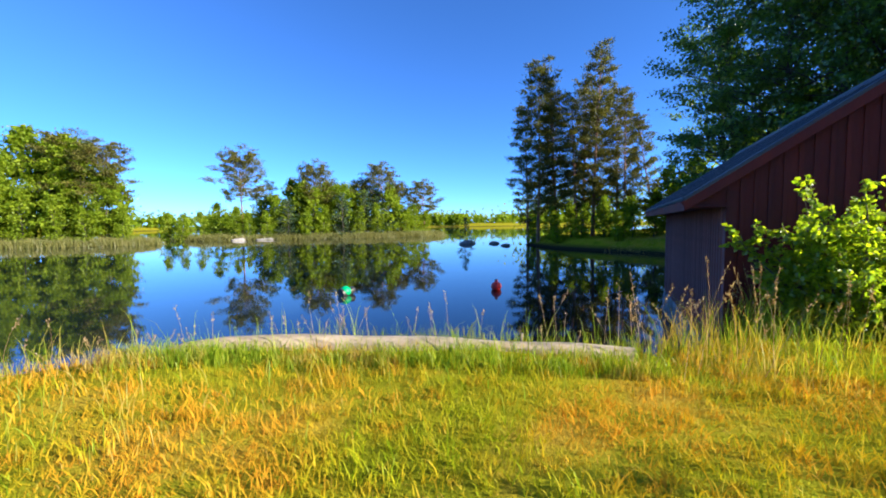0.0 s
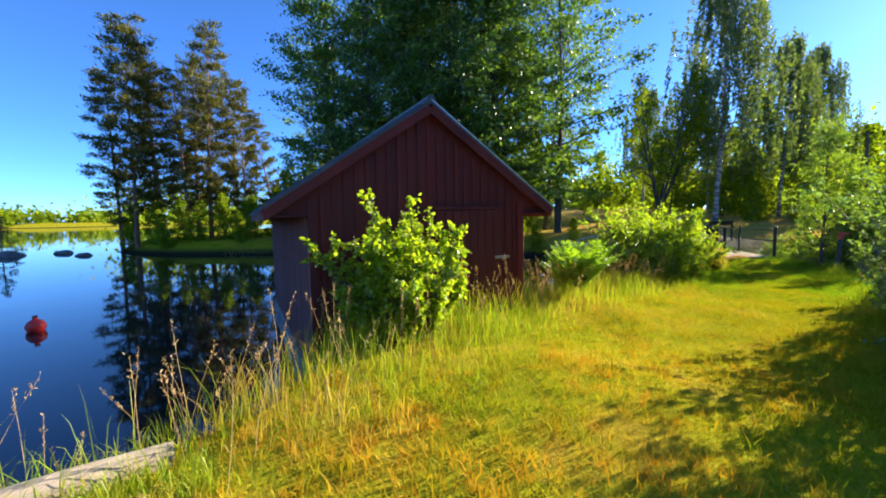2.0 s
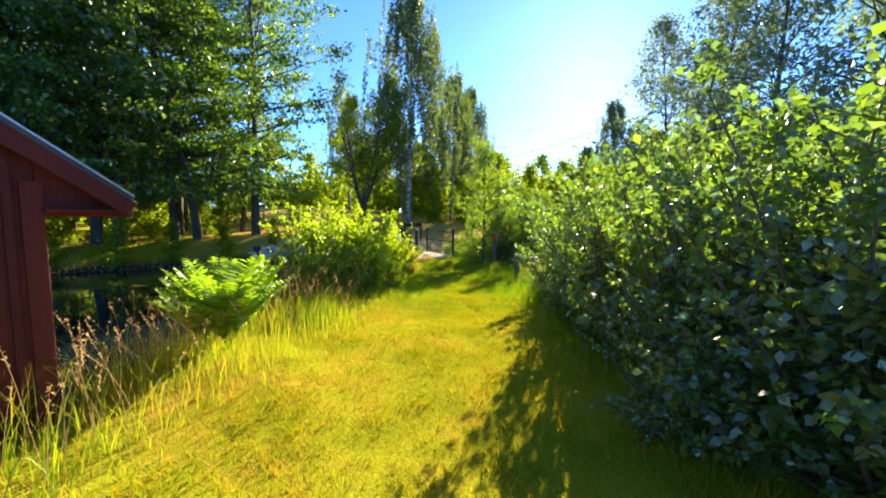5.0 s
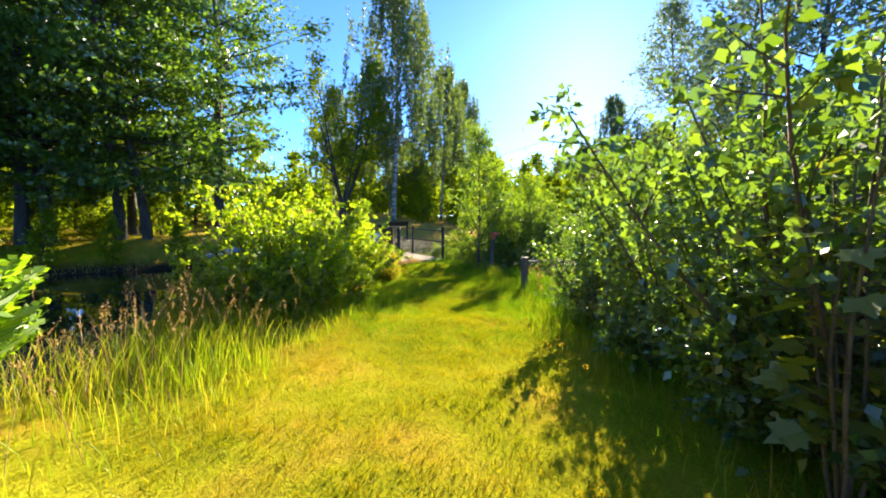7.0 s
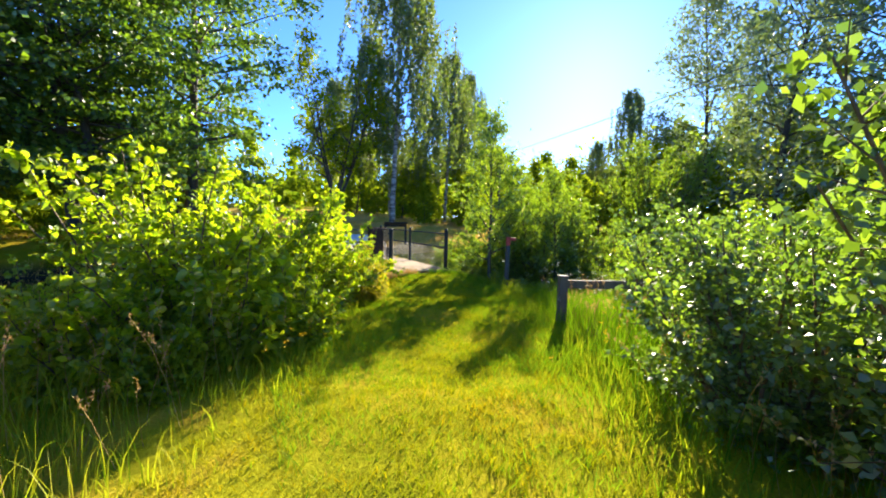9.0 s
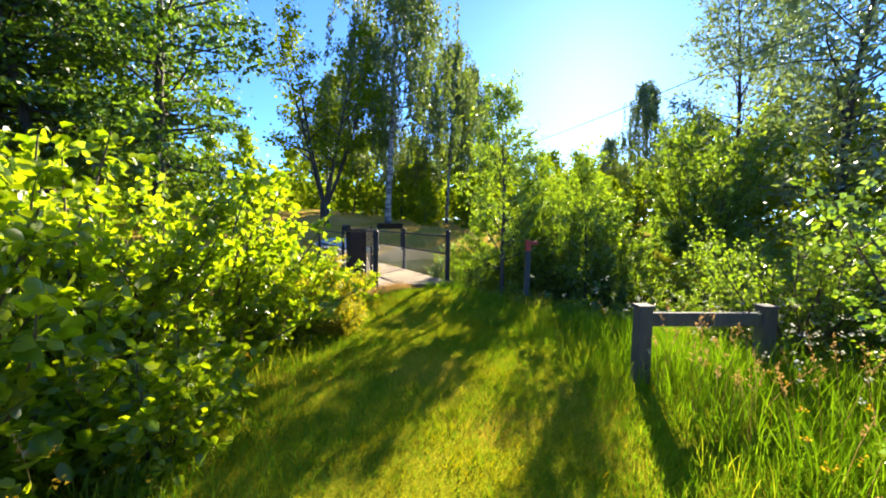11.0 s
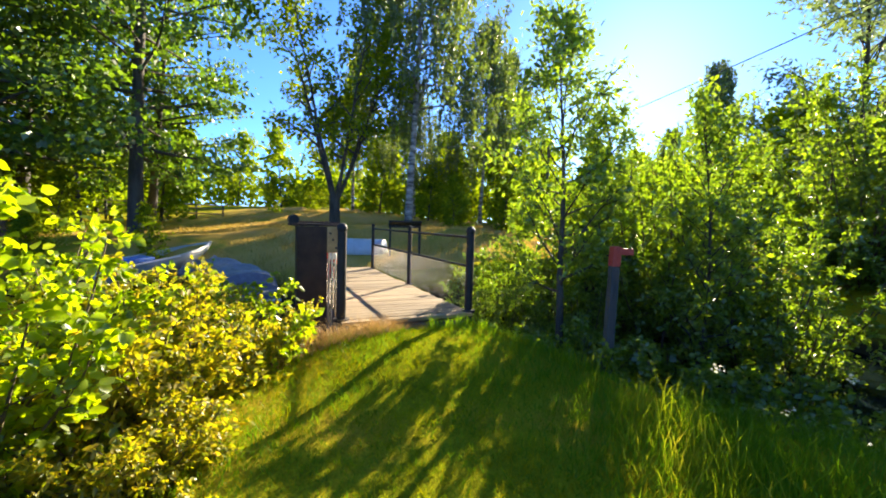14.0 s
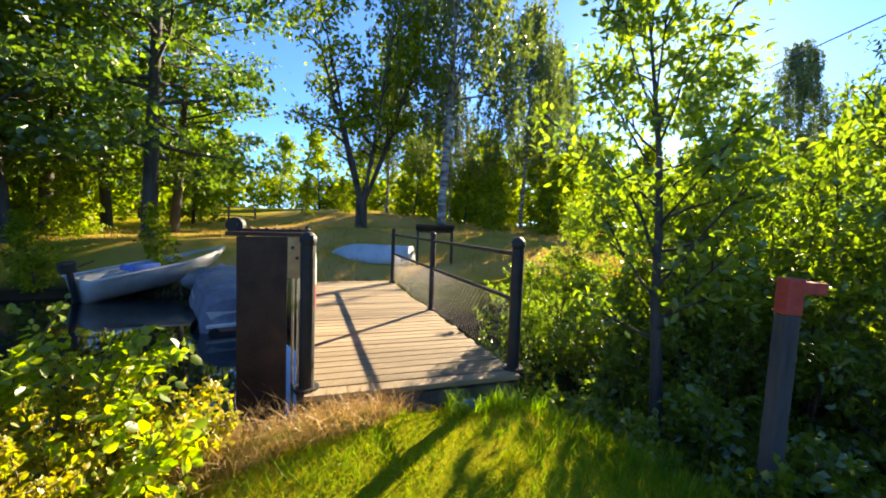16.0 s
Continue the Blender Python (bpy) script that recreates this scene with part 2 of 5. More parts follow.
    "flower": leafy("small white flowers", (0.6, 0.6, 0.5), (0.8, 0.78, 0.7), 0.3, 0.02, (1, 1, 0.9)),
    "yellow_flower": leafy("yellow flowers", (0.7, 0.42, 0.02), (0.85, 0.55, 0.03), 0.3, 0.02, (1, 1, 0.6)),
}


# ---- mesh helpers ----
def mesh_np(name, verts, faces, material, smooth=False):
    """A mesh from arrays: verts (n,3), faces (m,k)."""
    verts, faces = np.asarray(verts, np.float32), np.asarray(faces, np.int32)
    me = bpy.data.meshes.new(name)
    me.vertices.add(len(verts))
    me.vertices.foreach_set("co", verts.ravel())
    m, k = faces.shape
    me.loops.add(m * k)
    me.loops.foreach_set("vertex_index", faces.ravel())
    me.polygons.add(m)
    me.polygons.foreach_set("loop_start", np.arange(0, m * k, k, dtype=np.int32))
    if smooth:
        me.polygons.foreach_set("use_smooth", np.ones(m, bool))
    me.update(calc_edges=True)
    me.materials.append(M[material])
    return me


def part(name, data, material, parent, label="", at=None):
    """Links a bmesh or a mesh as one object under a thing or a part."""
    if isinstance(data, bmesh.types.BMesh):
        me = bpy.data.meshes.new(name)
        data.normal_update()
        data.to_mesh(me)
        data.free()
        me.materials.append(M[material])
    else:
        me = data
    ob = new(name, me)
    if parent is not None:
        ob.parent = parent
    if at is not None:
        ob.matrix_basis = at
    if label:
        ob["label"] = label
    return ob


def thing(name, at, label, category, group="", kind=""):
    ob = new(name)
    ob.matrix_basis = at
    ob.empty_display_size = 0.2
    return tagged(ob, label, category, group, kind)


def box(bm, size, at, bevel=0.0):
    """A box of that size about the point or pose at, with bevelled edges."""
    m = at if isinstance(at, Matrix) else Matrix.Translation(at)
    r = bmesh.ops.create_cube(bm, size=1, matrix=m @ Matrix.Diagonal((*size, 1)))
    if bevel:
        edges = list({e for v in r["verts"] for e in v.link_edges})
        bmesh.ops.bevel(bm, geom=edges, offset=bevel, segments=2, affect="EDGES", profile=0.6)
    return bm


def rod(bm, a, b, r, r2=None, sides=10):
    a, b = Vector(a), Vector(b)
    m = Matrix.Translation((a + b) / 2) @ (b - a).to_track_quat("Z", "Y").to_matrix().to_4x4()
    bmesh.ops.create_cone(bm, cap_ends=True, segments=sides, radius1=r, radius2=r if r2 is None else r2, depth=(b - a).length, matrix=m)
    return bm


def ball(bm, at, r, seg=14, squash=1.0):
    bmesh.ops.create_uvsphere(bm, u_segments=seg, v_segments=seg // 2 + 2, radius=r, matrix=Matrix.Translation(at) @ Matrix.Diagonal((1, 1, squash, 1)))
    return bm


def tubes(lines, sides=5):
    """Verts and quads of tapered tubes; each line is (points (n,3), radii (n,), sides or None)."""
    V, F, base = [], [], 0
    for pts, rad, *s in lines:
        k = s[0] if s else sides
        pts, rad = np.asarray(pts, float), np.asarray(rad, float)
        tan = np.gradient(pts, axis=0)
        tan /= np.linalg.norm(tan, axis=1, keepdims=True) + 1e-9
        ref = np.where(np.abs(tan[:, 2:3]) > 0.9, np.array([[1.0, 0, 0]]), np.array([[0, 0, 1.0]]))
        u = np.cross(tan, ref)
        u /= np.linalg.norm(u, axis=1, keepdims=True) + 1e-9
        w = np.cross(tan, u)
        ang = np.arange(k) * 2 * math.pi / k
        ring = pts[:, None] + rad[:, None, None] * (u[:, None] * np.cos(ang)[None, :, None] + w[:, None] * np.sin(ang)[None, :, None])
        V.append(ring.reshape(-1, 3))
        n = len(pts)
        i, j = np.meshgrid(np.arange(n - 1), np.arange(k), indexing="ij")
        q = np.stack([i * k + j, i * k + (j + 1) % k, (i + 1) * k + (j + 1) % k, (i + 1) * k + j], -1).reshape(-1, 4)
        F.append(q + base)
        base += n * k
    return np.concatenate(V), np.concatenate(F)


def unit(a):
    return a / (np.linalg.norm(a, axis=-1, keepdims=True) + 1e-9)


def leaves(P, D, L, W, rng, fold=0.25, droop=0.15, detail=False):
    """Folded leaf blades at P along D, length L, width W: (verts, quads)."""
    n = len(P)
    L, W = np.broadcast_to(L, n)[:, None], np.broadcast_to(W, n)[:, None]
    D = unit(D)
    S = unit(np.cross(D, rng.normal(size=(n, 3)) + np.array([0, 0, 0.6])))
    N = np.cross(S, D)
    tip = P + D * L - np.array([0, 0, 1.0]) * L * droop
    if not detail:
        mid = P + D * L * 0.5 + N * W * fold
        v = np.stack([P, mid + S * W * 0.5, tip, mid - S * W * 0.5], 1).reshape(-1, 3)
        f = np.arange(n)[:, None] * 4 + np.array([[0, 1, 2, 3]])
        return v, f
    a, b = P + D * L * 0.3 + N * W * fold, P + D * L * 0.68 + N * W * fold * 0.8 - np.array([0, 0, 1.0]) * L * droop * 0.5
    v = np.stack([P, a + S * W * 0.45, b + S * W * 0.42, tip, b - S * W * 0.42, a - S * W * 0.45], 1).reshape(-1, 3)
    k = np.arange(n)[:, None] * 6
    return v, np.concatenate([k + np.array([[0, 1, 2, 3]]), k + np.array([[0, 3, 4, 5]])])


# ---- plan of land and water ----
WATER = -0.45
SHORE = [(-900, 200), (-90, 40), (-30, 17), (-12, 8.9), (-5, 5.6), (-2.0, 4.6), (-0.4, 4.35), (1.4, 4.0), (2.75, 3.3), (3.7, 2.55), (4.4, 2.1), (5.2, 2.0), (6.3, 2.6),
         (7.6, 2.2), (8.9, 0.5), (9.8, 0.0), (11.2, -0.4), (12.8, -1.0), (14.4, -1.3), (16.4, -2.1), (17.8, -3.6), (19.2, -5.6), (20.2, -6.9), (20.5, -8.0), (20.4, -9.7), (19.6, -10.4),
         (18.4, -10.9), (17.2, -11.4), (16.2, -12.2), (15.8, -14), (17.2, -16.5), (21, -17.2), (24, -14.6), (25, -11.5), (25.0, -9.6), (25.0, -7.0), (26.0, -5.6), (28.6, -4.4), (28.9, -2.2),
         (28.2, 1), (27.4, 5), (27, 10), (27, 15), (27.6, 20), (26.6, 25), (26.2, 30), (27.5, 36), (31, 41), (40, 47), (70, 66), (150, 95), (320, 130), (900, 200)]
LANDS = [SHORE + [(3000, -3000), (-3000, -3000)],
         [(-400, 110), (-70, 74), (-34, 69), (-20, 67), (-14.5, 71), (-15, 84), (-40, 112), (-400, 160)],
         [(-15, 85), (-8, 80), (4, 78), (18, 75), (30, 75.5), (37, 79), (42, 86), (30, 98), (0, 100), (-13, 94)],
         [(22.2, 42.6), (23.4, 41.9), (25.2, 42.4), (25.6, 43.6), (24.0, 44.3), (22.4, 43.8)],
         [(-3000, 500), (-500, 430), (-150, 400), (-60, 430), (60, 420), (120, 440), (180, 372), (260, 340), (420, 330), (3000, 600), (3000, 4500), (-3000, 4500)]]
LEVELS = np.array([(0.5, -1.4, 0.72), (-3, 0, 0.7), (2.3, -1.05, 0.9), (1.2, 2.4, 0.78), (3.0, 1.4, 0.8), (4.3, -1.7, 0.92), (6.5, 0.6, 0.8), (7.1, -3.2, 0.62), (8.7, -1.0, 0.72), (9, -4.1, 0.58),
                   (11.8, -5.5, 0.48), (12.5, -2.8, 0.4), (13.5, -6.45, 0.33), (16, -7.6, 0.34), (19.7, -8.5, 0.44), (18, -5.6, 0.2), (17, -9.8, 0.2), (6, -6, 0.85), (11, -9, 0.5),
                   (25.6, -8.4, 0.47), (28, -9.5, 0.55), (30, -6, 0.75), (33, -12, 1.55), (34, -8.7, 1.5), (32.4, -1, 0.95), (45, -10, 2.3), (60, -10, 3.0), (45, -25, 1.9), (29.5, 6, 0.7),
                   (30, 16, 0.7), (31, 30, 0.6), (22, -28, 0.9), (15, -22, 0.8), (0, -14, 0.9), (-10, -10, 0.8), (90, 0, 3.6), (118, -8, 4.8), (80, -60, 2.5)])


def shore_distance(X, Y):
    """Metres inland of the nearest waterline (negative over water)."""
    best = np.full(X.shape, -1e9)
    for poly in LANDS:
        P = np.array(poly, float)
        Q = np.roll(P, -1, 0)
        d2 = np.full(X.shape, 1e18)
        inside = np.zeros(X.shape, bool)
        for (ax, ay), (bx, by) in zip(P, Q):
            ex, ey = bx - ax, by - ay
            t = np.clip(((X - ax) * ex + (Y - ay) * ey) / (ex * ex + ey * ey), 0, 1)
            d2 = np.minimum(d2, (X - ax - t * ex) ** 2 + (Y - ay - t * ey) ** 2)
            cross = (ay > Y) != (by > Y)
            with np.errstate(divide="ignore", invalid="ignore"):
                xi = ax + (Y - ay) * ex / (ey if ey else 1e-9)
            inside ^= cross & (X < xi)
        d = np.sqrt(d2)
        best = np.maximum(best, np.where(inside, d, -d))
    return best


def height(X, Y):
    """Ground height."""
    X, Y = np.asarray(X, float), np.asarray(Y, float)
    d = shore_distance(X, Y)
    num, den = np.zeros(X.shape), np.zeros(X.shape)
    for px, py, pz in LEVELS:
        w = 1 / (((X - px) ** 2 + (Y - py) ** 2) ** 1.6 + 0.05)
        num += w * pz
        den += w
    land = num / den
    near = (Y < 30) & (X < 26) & (Y > -30)
    land = np.where(Y > 45, np.minimum(0.45, land), land)
    land = np.where(Y > 300, 3.0, land)
    wide = np.where(near, 1.0, np.where(Y > 45, 6.0, np.where(Y > 300, 60.0, 3.0)))
    rise = np.clip(d / wide, 0, 1)
    rise = rise * rise * (3 - 2 * rise)
    bumps = 0.03 * np.sin(X * 1.7 + np.sin(Y * 1.3) * 2) * np.sin(Y * 1.9 + X * 0.6)
    return np.where(d > 0, WATER - 0.02 + (land - WATER + 0.02) * rise + bumps * rise, WATER - 0.03 + np.maximum(d * 0.7, -1.4))


def ground_z(x, y):
    return float(height(np.array([x]), np.array([y]))[0])


def axis(a, b, step, far, grow=1.13):
    mid = list(np.arange(a, b, step))
    s, lo = step, [a]
    while lo[-1] > -far:
        s *= grow
        lo.append(lo[-1] - s)
    s, hi = step, [mid[-1]]
    while hi[-1] < far:
        s *= grow
        hi.append(hi[-1] + s)
    return np.array(lo[:0:-1] + mid + hi[1:])


# ---- the large structure ----
gx, gy = axis(-5, 30, 0.27, 3500, 1.15), axis(-13, 6, 0.27, 3500, 1.15)
GX, GY = np.meshgrid(gx, gy, indexing="ij")
GZ = height(GX, GY)
ni, nj = GX.shape
ii, jj = np.meshgrid(np.arange(ni - 1), np.arange(nj - 1), indexing="ij")
quads = np.stack([ii * nj + jj, (ii + 1) * nj + jj, (ii + 1) * nj + jj + 1, ii * nj + jj + 1], -1).reshape(-1, 4)
tagged(new("ground", mesh_np("ground", np.stack([GX, GY, GZ], -1).reshape(-1, 3), quads, "ground", True)), "sunny green and yellow meadow ground sloping to the lake", "ground", kind="structure")
tagged(new("water", mesh_np("water", [(-3500, -3500, WATER), (3500, -3500, WATER), (3500, 3500, WATER), (-3500, 3500, WATER)], [(0, 1, 2, 3)], "water")), "calm dark blue lake water mirroring the trees", "water", kind="structure")


# ---- the red boathouse ----
HUT = Matrix(((0.675, 0.738, 0, 6.24), (-0.738, 0.675, 0, 1.9), (0, 0, 1, 0), (0, 0, 0, 1)))  # x along the gable, y to the back
HW, HL, EAVE, RIDGE, FOOT = 3.3, 6.4, 2.78, 3.84, 0.12


def gable_top(u):
    return RIDGE - 0.06 - abs(u - HW / 2) * 0.667


def boathouse():
    hut = thing("boathouse", HUT, "small red wooden boathouse with grey gabled roof at the water's edge", "boathouse")
    bm = bmesh.new()
    for y in (0.0, HL - 0.05):
        v = [bm.verts.new(p) for p in ((0, y, FOOT), (HW, y, FOOT), (HW, y, EAVE - 0.06), (HW / 2, y, RIDGE - 0.07), (0, y, EAVE - 0.06))]
        f = bm.faces.new(v)
        r = bmesh.ops.extrude_face_region(bm, geom=[f])
        bmesh.ops.translate(bm, vec=(0, 0.05, 0), verts=[e for e in r["geom"] if isinstance(e, bmesh.types.BMVert)])
    for x in (0.025, HW - 0.025):
        box(bm, (0.05, HL - 0.1, EAVE - 0.1 - FOOT), (x, HL / 2, (EAVE - 0.1 + FOOT) / 2))
    bmesh.ops.recalc_face_normals(bm, faces=bm.faces)
    wall = part("wall", bm, "red", hut, "red painted board wall")
    step, rng = 0.15, random.Random(4)
    n = int(HW / step)
    for k in range(n):  # gable boards with a batten over each joint
        u = (k + 0.5) * HW / n
        top = gable_top(u) - 0.03
        b = bmesh.new()
        lo = FOOT - rng.uniform(0, 0.04)
        box(b, (HW / n - 0.008, 0.02, top - lo), (u, -0.012, (top + lo) / 2), 0.003)
        part("board", b, "red", wall)
        if k:
            b = bmesh.new()
            ub = k * HW / n
            top = gable_top(ub) - 0.05
            box(b, (0.05, 0.022, top - lo), (ub, -0.032, (top + lo) / 2), 0.004)
            part("batten", b, "red", wall)
    m = int(HL / 0.16)
    # side boards and laths in a greyer, lighter red than the gable
    shared = bmesh.new()
    box(shared, (0.02, HL / m - 0.008, EAVE - 0.12 - FOOT), (0, 0, 0), 0.003)
    first = part("board", shared, "greyish_red", wall, at=Matrix.Translation((-0.012, HL / m / 2, (EAVE - 0.12 + FOOT) / 2)))
    shared = bmesh.new()
    box(shared, (0.024, 0.045, EAVE - 0.12 - FOOT), (0, 0, 0), 0.004)
    lath = part("batten", shared, "greyish_red", wall, at=Matrix.Translation((-0.034, HL / m, (EAVE - 0.12 + FOOT) / 2)))
    for side, x in ((0, -0.012), (1, HW + 0.012)):
        for k in range(m):
            if side or k:
                part("board", first.data, "red", wall, at=Matrix.Translation((x, (k + 0.5) * HL / m, (EAVE - 0.12 + FOOT) / 2)))
            if k > 1 or (side and k):
                part("batten", lath.data, "red", wall, at=Matrix.Translation((x + (0.022 if side else -0.022), k * HL / m, (EAVE - 0.12 + FOOT) / 2)))
    for u in (0.03, HW - 0.03):
        b = bmesh.new()
        box(b, (0.12, 0.03, EAVE - 0.3 - FOOT), (u, -0.045, (EAVE - 0.3 + FOOT) / 2), 0.004)
        part("corner_board", b, "red", hut)
    # roof: two sheets with seams, verge boards, boxed eaves
    over, front = 0.54, 0.17
    for s in (-1, 1):
        b = bmesh.new()
        a = Vector((HW / 2, 0, RIDGE))
        e = Vector((HW / 2 + s * (HW / 2 + over), 0, RIDGE - (HW / 2 + over) * 0.667))
        mid, ln = (a + e) / 2, (e - a).length
        tilt = Matrix.Rotation(math.atan2(e.z - a.z, e.x - a.x), 4, Vector((0, -1, 0)))
        box(b, (ln, HL + 2 * front, 0.045), Matrix.Translation((mid.x, HL / 2, mid.z)) @ tilt, 0.008)
        roof = part("roof", b, "roof", hut, "dark blue-grey roofing sheet")
        for k in range(12):
            b = bmesh.new()
            box(b, (ln - 0.02, 0.03, 0.022), Matrix.Translation((mid.x, -front + 0.25 + k * (HL + 2 * front - 0.5) / 11, mid.z + 0.036)) @ tilt, 0.004)
            part("seam", b, "roof", roof)
        b = bmesh.new()
        box(b, (ln, 0.008, 0.014 if s > 0 else 0.008), Matrix.Translation((mid.x, -front - 0.006, mid.z + 0.018)) @ tilt)
        part("drip_edge", b, "edge_metal" if s > 0 else "roof", hut, "pale metal roof edge" if s > 0 else "dark metal roof edge")
        for y in (-front + 0.02, HL + front - 0.02):
            b = bmesh.new()
            box(b, (ln - 0.01, 0.03, 0.13), Matrix.Translation((mid.x, y, mid.z - 0.09)) @ tilt, 0.004)
            part("verge_board", b, "red", hut)
        b = bmesh.new()
        box(b, (over - 0.02, HL + 2 * front - 0.08, 0.02), (HW / 2 + s * (HW / 2 + over / 2), HL / 2, e.z - 0.10), 0.003)
        part("soffit", b, "red", hut)
        b = bmesh.new()
        u0, u1 = (-over + 0.03, 0.0) if s < 0 else (HW + over - 0.03, HW)
        tri = b.faces.new([b.verts.new(p) for p in ((u0, -0.03, e.z - 0.085), (u1, -0.03, e.z - 0.085), (u1, -0.03, RIDGE - HW / 2 * 0.667 - 0.04), (u0, -0.03, e.z - 0.03))])
        lid = bmesh.ops.extrude_face_region(b, geom=[tri])
        bmesh.ops.translate(b, vec=(0, 0.028, 0), verts=[g for g in lid["geom"] if isinstance(g, bmesh.types.BMVert)])
        bmesh.ops.recalc_face_normals(b, faces=b.faces)
        part("eave_end", b, "red", hut)
        b = bmesh.new()
        box(b, (0.025, HL + 2 * front - 0.02, 0.13), (e.x - s * 0.02, HL / 2, e.z - 0.085), 0.003)
        part("eave_board", b, "red", hut)
    b = bmesh.new()
    rod(b, (HW / 2, -front, RIDGE + 0.02), (HW / 2, HL + front, RIDGE + 0.02), 0.06)
    part("ridge_cap", b, "roof", hut)
    # plank door with hasp, lath over the top
    door = part("door", box(bmesh.new(), (1.12, 0.03, 1.68), (2.3, -0.05, 1.5), 0.004), "red", hut, "closed red plank door")
    for k in range(8):
        part("plank", box(bmesh.new(), (0.132, 0.02, 1.66), (1.81 + k * 0.14, -0.074, 1.5), 0.004), "red", door)
    part("lintel", box(bmesh.new(), (1.2, 0.05, 0.05), (2.3, -0.07, 2.37), 0.006), "red", hut)
    hasp = bmesh.new()
    box(hasp, (0.24, 0.012, 0.045), (2.86, -0.098, 1.6), 0.004)
    box(hasp, (0.05, 0.03, 0.05), (2.9, -0.11, 1.575), 0.008)
    rod(hasp, (2.98, -0.1, 1.6), (2.98, -0.13, 1.6), 0.02)
    part("hasp", hasp, "chrome", door, "galvanised hasp with padlock")
    # stone footing down into the water
    rng2, k = random.Random(8), 0
    for z in (-0.62, -0.36, -0.1):
        y = 0.1
        while y < HL - 0.3:
            w = rng2.uniform(0.45, 0.8)
            for x in (0.1, HW - 0.1):
                b = bmesh.new()
                box(b, (0.34, w, 0.27), (x, y + w / 2, z + 0.1), 0.05)
                for v in b.verts:
                    v.co += Vector([rng2.uniform(-0.025, 0.025) for _ in range(3)])
                part("stone", b, "stone", hut)
            y += w
    return hut


boathouse()


# ---- the log at the shore ----
def bank_log():
    pts = [(-0.45, 3.5), (0.1, 3.34), (0.9, 3.02), (2.0, 2.38), (2.9, 1.8), (3.7, 1.22)]
    line = np.array([(x, y, 0.8 - 0.09 * max(0, 1 - k) + 0.012 * math.sin(k)) for k, (x, y) in enumerate(pts)])
    t = np.linspace(0, 1, 40)
    fine = np.stack([np.interp(t, np.linspace(0, 1, len(pts)), line[:, c]) for c in range(3)], 1)
    rad = 0.10 + 0.010 * np.sin(t * 23) + 0.02 * (1 - t)
    v, f = tubes([(fine, rad, 12)])
    v[:, 2] = np.where(v[:, 2] > 0.9, 0.9 + (v[:, 2] - 0.9) * 0.4, v[:, 2])
    log = thing("shore_log", Matrix.Identity(4), "long pale weathered log lying along the grassy shore", "log")
    part("trunk", mesh_np("log", v, f, "log", True), "log", log)
    return log


bank_log()
peg = thing("mooring_peg", pose(2.98, 2.06, 0.6), "small weathered wooden mooring peg beside the log", "post")
part("stake", rod(bmesh.new(), (0, 0, -0.1), (0.01, 0, 0.3), 0.022, 0.018, 8), "log", peg)


# ---- buoys ----
def buoy(at, material, label):
    b = thing("buoy", at, label, "buoy")
    body = bmesh.new()
    ball(body, (0, 0, 0.12), 0.2, 18, 0.95)
    rod(body, (0, 0, 0.28), (0, 0, 0.36), 0.06, 0.05)
    part("float", body, material, b)
    ring = bmesh.new()
    rod(ring, (-0.05, 0, 0.38), (0.05, 0, 0.38), 0.02)
    part("ring", ring, "black", b)
    return b


buoy(pose(8.56, 11.5, WATER), "red_plastic", "round red plastic mooring buoy floating on the lake")
gb = thing("buoy", pose(3.2, 13.1, WATER, 0, 0, 20), "green tipped-over plastic mooring buoy floating on the lake", "buoy")
bb = bmesh.new()
rod(bb, (-0.3, 0, 0.06), (0.16, 0, 0.14), 0.2, 0.14, 18)
ball(bb, (0.16, 0, 0.14), 0.14, 14)
part("float", bb, "black", gb, "dark lower half of the buoy")
bb = bmesh.new()
ball(bb, (-0.1, 0, 0.14), 0.21, 16, 0.9)
part("cap", bb, "green_plastic", gb, "bright green upper half")

# ---- footbridge ----
BR = Matrix(((0.9962, -0.0872, 0, 20.1), (0.0872, 0.9962, 0, -9.46), (0, 0, 1, 0), (0, 0, 0, 1)))
DECK, BL, BW = 0.47, 5.35, 1.76
bridge = thing("footbridge", BR, "wooden plank footbridge with black iron railings over the stream", "bridge")
deck = part("deck", box(bmesh.new(), (BL + 0.2, BW - 0.1, 0.1), (BL / 2, BW / 2, DECK - 0.13), 0.01), "grey_wood", bridge)
for y in (0.05, BW / 2, BW - 0.05):
    part("beam", box(bmesh.new(), (BL + 0.4, 0.14, 0.22), (BL / 2, y, DECK - 0.29), 0.01), "grey_wood", bridge)
prng = random.Random(2)
np_ = 40
for k in range(np_):
    x = -0.14 + (k + 0.5) * (BL + 0.28) / np_
    b = bmesh.new()
    box(b, ((BL + 0.28) / np_ - 0.014, BW - 0.03 + prng.uniform(-0.03, 0.03), 0.04), pose(x, BW / 2 + prng.uniform(-0.02, 0.02), DECK - 0.02 + prng.uniform(-0.003, 0.003), 0, 0, prng.uniform(-0.3, 0.3)), 0.004)
    part("plank", b, "plank", deck)
RAILX = (0.02, 2.5, BL - 0.02)
